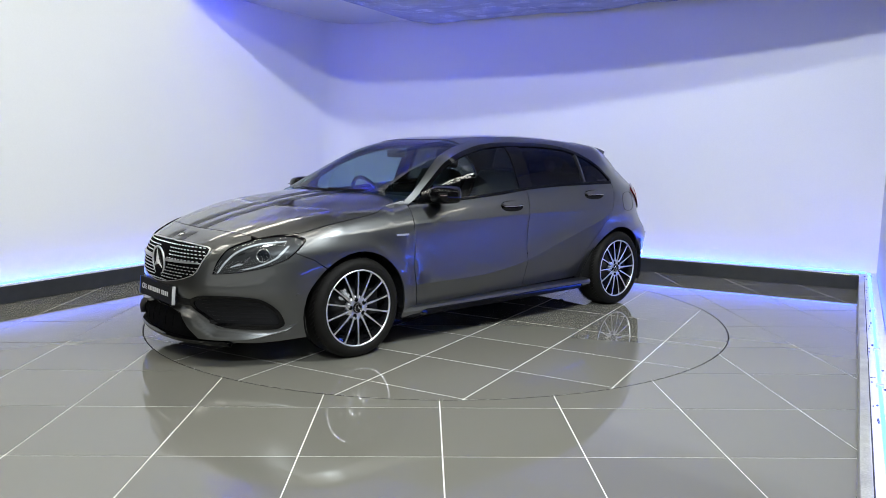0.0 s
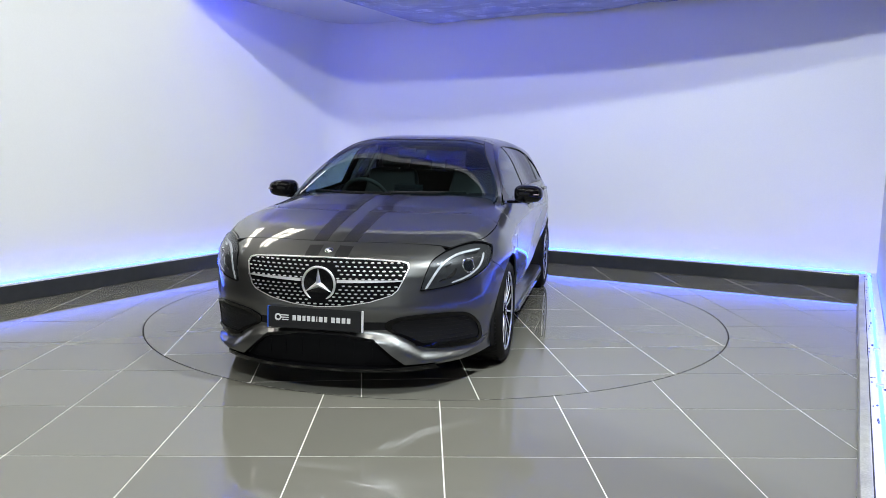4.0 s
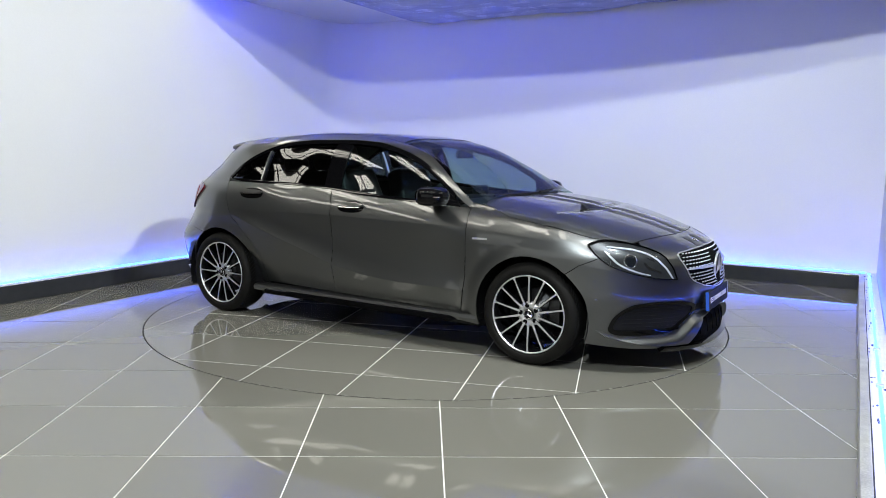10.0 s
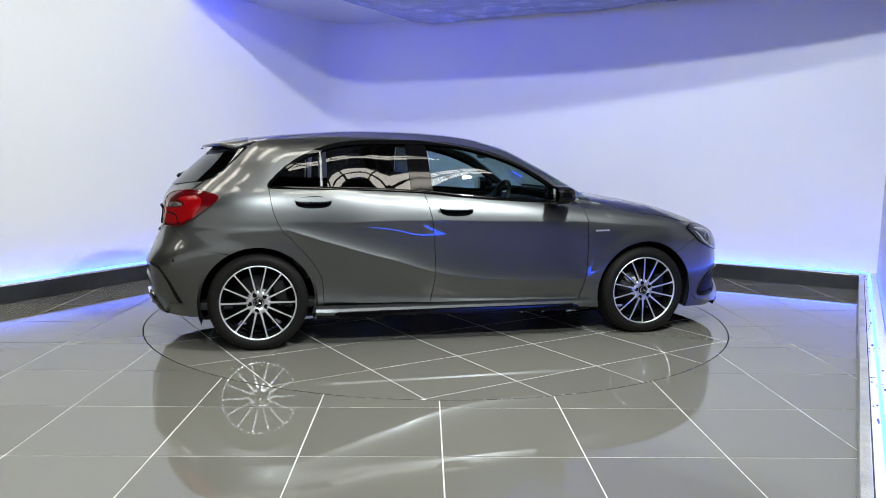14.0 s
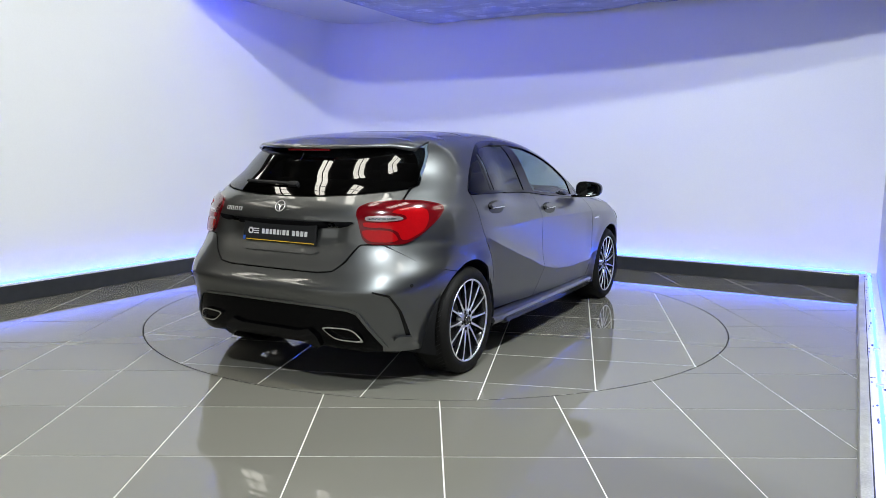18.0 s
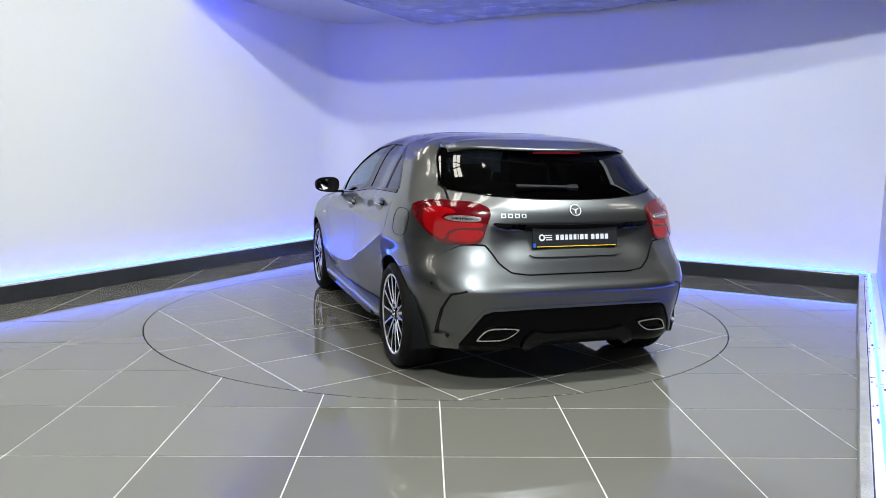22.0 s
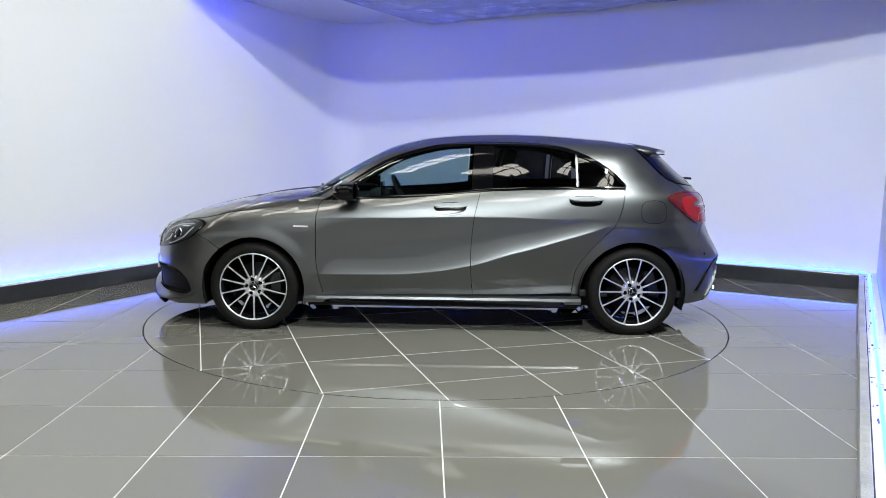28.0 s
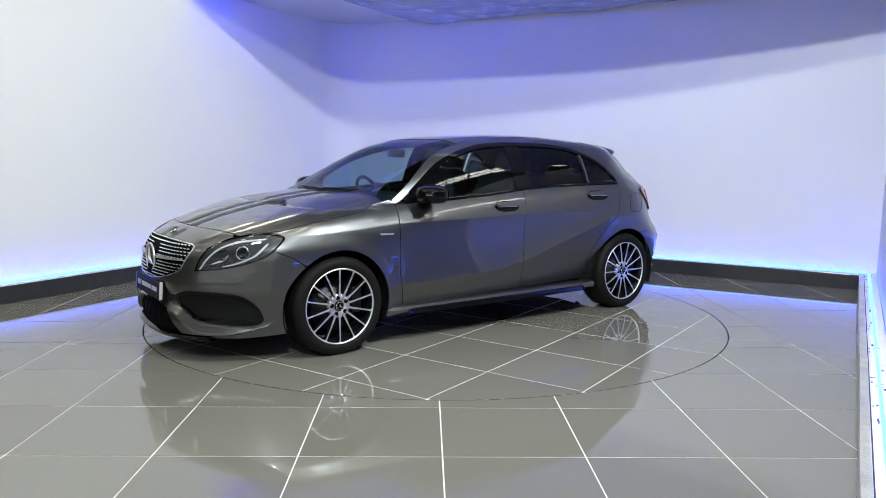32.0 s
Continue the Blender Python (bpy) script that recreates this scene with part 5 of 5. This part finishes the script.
for k in range(4):
    panel("model_badge", shell, rpts([(0.428 - k * 0.037, 0.934), (0.402 - k * 0.037, 0.934), (0.402 - k * 0.037, 0.957), (0.428 - k * 0.037, 0.957)]), ALLOY, car, "small chrome badge", holes=[rpts([(0.422 - k * 0.037, 0.939), (0.408 - k * 0.037, 0.939), (0.408 - k * 0.037, 0.952), (0.422 - k * 0.037, 0.952)])], step=0.02, proud=0.003, thick=0.003)

# spoiler over the rear window
bm = bmesh.new()
top_rows, low_rows = [], []
for i in range(13):
    y = -0.575 + 1.15 * i / 12
    q = abs(y) / 0.575
    tr, lr_ = [], []
    for j in range(9):
        x0, x1 = -1.40, -1.722 + 0.22 * q ** 2.6
        x = x0 + (x1 - x0) * j / 8
        z = roof_rear(-1.40, y).z + ROOF_H(x) - ROOF_H(-1.40) + 0.002 - 0.006 * (j / 8) ** 2
        th = 0.004 + 0.035 * (j / 8) * (1 - (j / 8) ** 4) + 0.010 * (j / 8)
        tr.append(bm.verts.new((x, y, z)))
        lr_.append(bm.verts.new((x, y, z - th)))
    top_rows.append(tr)
    low_rows.append(lr_)
for rows in (top_rows, low_rows):
    for a, b in zip(rows, rows[1:]):
        for j in range(8):
            bm.faces.new((a[j], a[j + 1], b[j + 1], b[j]))
for i in range(12):
    for j in (0, 8):
        bm.faces.new((top_rows[i][j], low_rows[i][j], low_rows[i + 1][j], top_rows[i + 1][j]))
for i in (0, 12):
    for j in range(8):
        bm.faces.new((top_rows[i][j], top_rows[i][j + 1], low_rows[i][j + 1], low_rows[i][j]))
bmesh.ops.recalc_face_normals(bm, faces=bm.faces)
spoiler = part("roof_spoiler", bm, PAINT, car, "grey roof spoiler", smooth=True)
part("brake_lamp", boxed((-1.724, -0.15, 1.279), (-1.708, 0.15, 1.289), 0.003), RED_DARK, spoiler, "slim red brake lamp")
wiper = part("rear_wiper", boxed((-0.02, -0.012, -0.016), (0.045, 0.02, 0.016), 0.008), BLACK_MATT, car, "black rear wiper", m=at_shell(*rr(-0.01, 1.085), 0.004))
bm = bmesh.new()
box(bm, (-0.33, -0.006, 0.004), (0.02, 0.010, 0.016), 0.003, m=pose(0, 0, 0, 0, 0, -2))
part("wiper_arm", bm, BLACK_MATT, wiper)

# ---- car: sides ----
def oval(cx, cz, a, b, n=28, p=2.4):
    return [(cx + a * math.copysign(abs(math.cos(t)) ** (2 / p), math.cos(t)), cz + b * math.copysign(abs(math.sin(t)) ** (2 / p), math.sin(t))) for t in [2 * math.pi * i / n for i in range(n)]]


for pair, cx, cz in ((doors, -0.045, 0.893), (rdoors, -0.995, 0.952)):
    for d, mir in zip(pair, (False, True)):
        panel("handle_cup", shell, oval(cx, cz, 0.114, 0.038), BLACK_GLOSS, d, "dark handle cup", step=0.02, proud=0.001, thick=0.002, mirror=mir)
        panel("handle", shell, oval(cx - 0.002, cz + 0.010, 0.119, 0.0145), PAINT, d, "grey pull handle", step=0.008, proud=0.030, thick=0.022, mirror=mir)
        panel("handle_trim", shell, oval(cx, cz - 0.006, 0.100, 0.0032), CHROME, d, "chrome handle strip", step=0.010, proud=0.019, thick=0.012, mirror=mir)
panel("fuel_flap", shell, on_side(oval(-1.475, 0.882, 0.094, 0.080, 32, 3.0)), BLACK_MATT, car, "round-cornered fuel flap joint", holes=[on_side(oval(-1.475, 0.882, 0.0905, 0.0765, 32, 3.0))], step=0.02, proud=0.0012, thick=0.002)
for mir in (False, True):
    panel("wing_badge", shell, [(0.955, 0.743), (1.058, 0.745), (1.058, 0.757), (0.955, 0.755)], ALLOY, car, "small chrome wing badge", step=0.03, proud=0.004, thick=0.004, mirror=mir)
    panel("belt_trim", shell, on_side([(x, BELT(x) - 0.004) for x in zs(-1.268, 0.80, 24)] + [(x, BELT(x) + 0.014) for x in zs(0.78, -1.266, 24)]), BLACK_GLOSS, car, "black belt moulding", step=0.035, proud=0.004, thick=0.014, mirror=mir)
    panel("window_trim", shell, on_side([(x, DLO(x) - 0.010) for x in zs(-1.262, 0.74, 38)] + [(x, DLO(x) + 0.018) for x in zs(0.74, -1.275, 38)]), BLACK_GLOSS, car, "black window surround", step=0.035, proud=0.001, thick=0.02, mirror=mir)
    panel("mirror_triangle", shell, [(0.62, BELT(0.62) + 0.008), (0.80, BELT(0.8) + 0.006), (0.735, 0.992), (0.63, 1.058)], BLACK_GLOSS, car, "black mirror base", step=0.03, proud=0.001, thick=0.012, mirror=mir)
    sy = -1 if mir else 1
    bm = bmesh.new()
    bmesh.ops.create_uvsphere(bm, u_segments=28, v_segments=18, radius=1.0)
    for v in bm.verts:
        x, y, z = v.co
        sq = lambda t, p: math.copysign(abs(t) ** p, t)
        x, y, z = sq(x, 0.75), sq(y, 0.70), sq(z, 0.72)
        back_cut = -0.35
        if x < back_cut:
            x = back_cut
        v.co = Vector((0.118 * x * (1 - 0.15 * y), sy * 0.100 * y, 0.063 * z * (1 - 0.10 * y)))
    bmesh.ops.recalc_face_normals(bm, faces=bm.faces)
    mir_o = part("door_mirror", bm, BLACK_GLOSS, car, "gloss black door mirror", smooth=True, m=pose(0.655, sy * 0.918, 1.000, 0, 0, 0))
    part("mirror_foot", boxed((-0.05, min(sy * -0.15, sy * -0.04), -0.066), (0.05, max(sy * -0.15, sy * -0.04), -0.046), 0.008), BLACK_GLOSS, mir_o, "black mirror foot")
    part("mirror_lamp", boxed((0.080, min(sy * -0.035, sy * 0.078), -0.004), (0.106, max(sy * -0.035, sy * 0.078), 0.005), 0.003), TAIL_CLEAR, mir_o, "slim indicator strip")
    gl = bmesh.new()
    bmesh.ops.create_circle(gl, cap_ends=True, segments=28, radius=1.0)
    for v in gl.verts:
        v.co = Vector((-0.0430 - 0.16 * v.co.x * 0.078, sy * 0.078 * math.copysign(abs(v.co.x) ** 0.6, v.co.x), 0.047 * math.copysign(abs(v.co.y) ** 0.6, v.co.y)))
    part("mirror_glass", gl, MIRROR, mir_o, "mirror glass")

# scuttle and wipers under the windscreen
scut = [(1.06 - 0.30 * abs(y / 0.75) ** 2.2, y) for y in zs(-0.735, 0.735, 12)] + [(0.93 - 0.32 * abs(y / 0.75) ** 2.2, y) for y in zs(0.735, -0.735, 12)]
panel("scuttle", hood_surface, scut, BLACK_MATT, car, "black scuttle panel", step=0.04, proud=-0.012, thick=0.02)
for y0, y1, x0, x1 in ((-0.55, 0.02, 0.93, 1.00), (0.0, 0.52, 1.00, 0.90)):
    bm = bmesh.new()
    ln = math.hypot(x1 - x0, y1 - y0)
    box(bm, (0, -0.009, -0.006), (ln, 0.009, 0.012), 0.004)
    part("windscreen_wiper", bm, BLACK_MATT, car, "black windscreen wiper", m=pose(x0, y0, ROOF_H((x0 + x1) / 2) + 0.012 - 0.015, 0, 0, math.degrees(math.atan2(y1 - y0, x1 - x0))))

# ---- car: cabin ----
def soft_box(lo, hi, r=0.03, bend=None):
    bm = boxed(lo, hi, r)
    bmesh.ops.subdivide_edges(bm, edges=bm.edges, cuts=1, use_grid_fill=True)
    if bend:
        for v in bm.verts:
            v.co = bend(v.co)
    return bm


part("cabin_floor", boxed((-1.75, -0.74, 0.25), (1.0, 0.74, 0.30), 0.01), CABIN, car, "dark cabin floor")
part("bulkhead", boxed((0.86, -0.72, 0.28), (0.92, 0.72, 0.90), 0.01), CABIN, car)
part("dashboard", soft_box((0.48, -0.71, 0.62), (0.90, 0.71, 0.925), 0.05, lambda p: Vector((p.x - 0.06 * (p.y / 0.7) ** 2, p.y, p.z - 0.10 * smooth((0.62 - p.x) / 0.14)))), CABIN, car, "black dashboard", smooth=True)
part("instrument_hood", soft_box((0.46, -0.54, 0.86), (0.64, -0.20, 0.965), 0.03), CABIN, car, "instrument hood", smooth=True)
part("centre_screen", boxed((0.50, -0.10, 0.93), (0.515, 0.12, 1.04), 0.005), SCREEN, car, "upright centre screen")
sw = group("steering_wheel", car, pose(0.38, -0.37, 0.905, 0, 0, -90) @ pose(0, 0, 0, -25, 0, 0), "black three-spoke steering wheel")
part("wheel_rim", torus(0.182, 0.0155, 48, 10), CABIN, sw, smooth=True)
part("wheel_pad", soft_box((-0.075, -0.015, -0.065), (0.075, 0.02, 0.06), 0.02), CABIN, sw, smooth=True)
for a in (0, 180, 270):
    part("wheel_spoke", boxed((0.06, -0.008, -0.018), (0.18, 0.008, 0.018), 0.005), LAMP_CHROME if a == 270 else CABIN, sw, m=pose(0, 0, 0, 0, -a, 0))


def seat(x, y, wide, rear=False):
    s = group("rear_seat" if rear else "front_seat", car, pose(x, y, 0.30), "black leather seat with a tall backrest" if not rear else "black leather rear bench")
    part("seat_cushion", soft_box((-0.26, -wide, 0.12), (0.27, wide, 0.32), 0.05), SEAT, s, smooth=True)
    hgt = 0.62 if not rear else 0.58
    part("seat_backrest", soft_box((-0.10, -wide, 0.0), (0.06, wide, hgt), 0.05, lambda p: Vector((p.x + 0.03 * (p.y / wide) ** 2, p.y * (1 - 0.22 * smooth((p.z - 0.35) / 0.3) * (0 if rear else 1)), p.z))), SEAT, s, smooth=True, m=pose(-0.24, 0, 0.24, 0, -18, 0))
    for hy in ((0,) if not rear else (-0.38, 0.0, 0.38)):
        part("headrest", soft_box((-0.06, hy - 0.125, hgt + 0.02), (0.03, hy + 0.125, hgt + 0.20 if not rear else hgt + 0.13), 0.035), SEAT, s, smooth=True, m=pose(-0.24, 0, 0.24, 0, -18, 0))


seat(0.0, 0.37, 0.255)
seat(0.0, -0.37, 0.255)
seat(-0.88, 0.0, 0.64, True)
part("parcel_shelf", boxed((-1.80, -0.62, 0.955), (-1.22, 0.62, 0.975), 0.006), CABIN, car, "dark parcel shelf")
part("cabin_mirror", soft_box((0.36, -0.11, 1.235), (0.385, 0.11, 1.295), 0.01), CABIN, car, "interior mirror", smooth=True)
part("mirror_stalk", boxed((0.35, -0.03, 1.27), (0.39, 0.03, 1.305), 0.008), CABIN, car)
both("door_card", shell, [(x, 0.32) for x in zs(-0.92, 0.84, 8)] + [(x, BELT(x) - 0.004) for x in zs(0.84, -1.1, 14)], CABIN, car, "dark door lining", step=0.06, proud=-0.05, thick=0.003)

# ---- what moves ----
PIVOT = (0.0546, 0.1302)
TURN = [(0, 220.2), (0.5, 221.0), (1, 223.4), (1.5, 227.4), (2, 232.6), (2.5, 238.3), (3, 244.2), (4, 256.0), (5, 267.8), (6, 279.8), (7, 291.6),
        (8, 303.2), (9, 314.8), (10, 326.5), (11, 338.0), (12, 349.3), (13, 360.6), (14, 372.3), (15, 384.1), (16, 396.0), (17, 408.0), (18, 419.8),
        (19, 431.6), (20, 443.4), (21, 455.3), (22, 467.2), (23, 479.1), (24, 491.0), (25, 502.9), (26, 514.8), (27, 526.5), (28, 537.9), (29, 549.2),
        (30, 560.6), (31, 571.1), (31.5, 574.1), (32, 575.2)]


def motions():
    walk(turntable, [(t, pose(0, 0, 0, 0, 0, a)) for t, a in TURN])
    walk(car, [(t, pose(0, 0, 0, 0, 0, a) @ pose(-PIVOT[0], -PIVOT[1], 0)) for t, a in TURN])


motions()
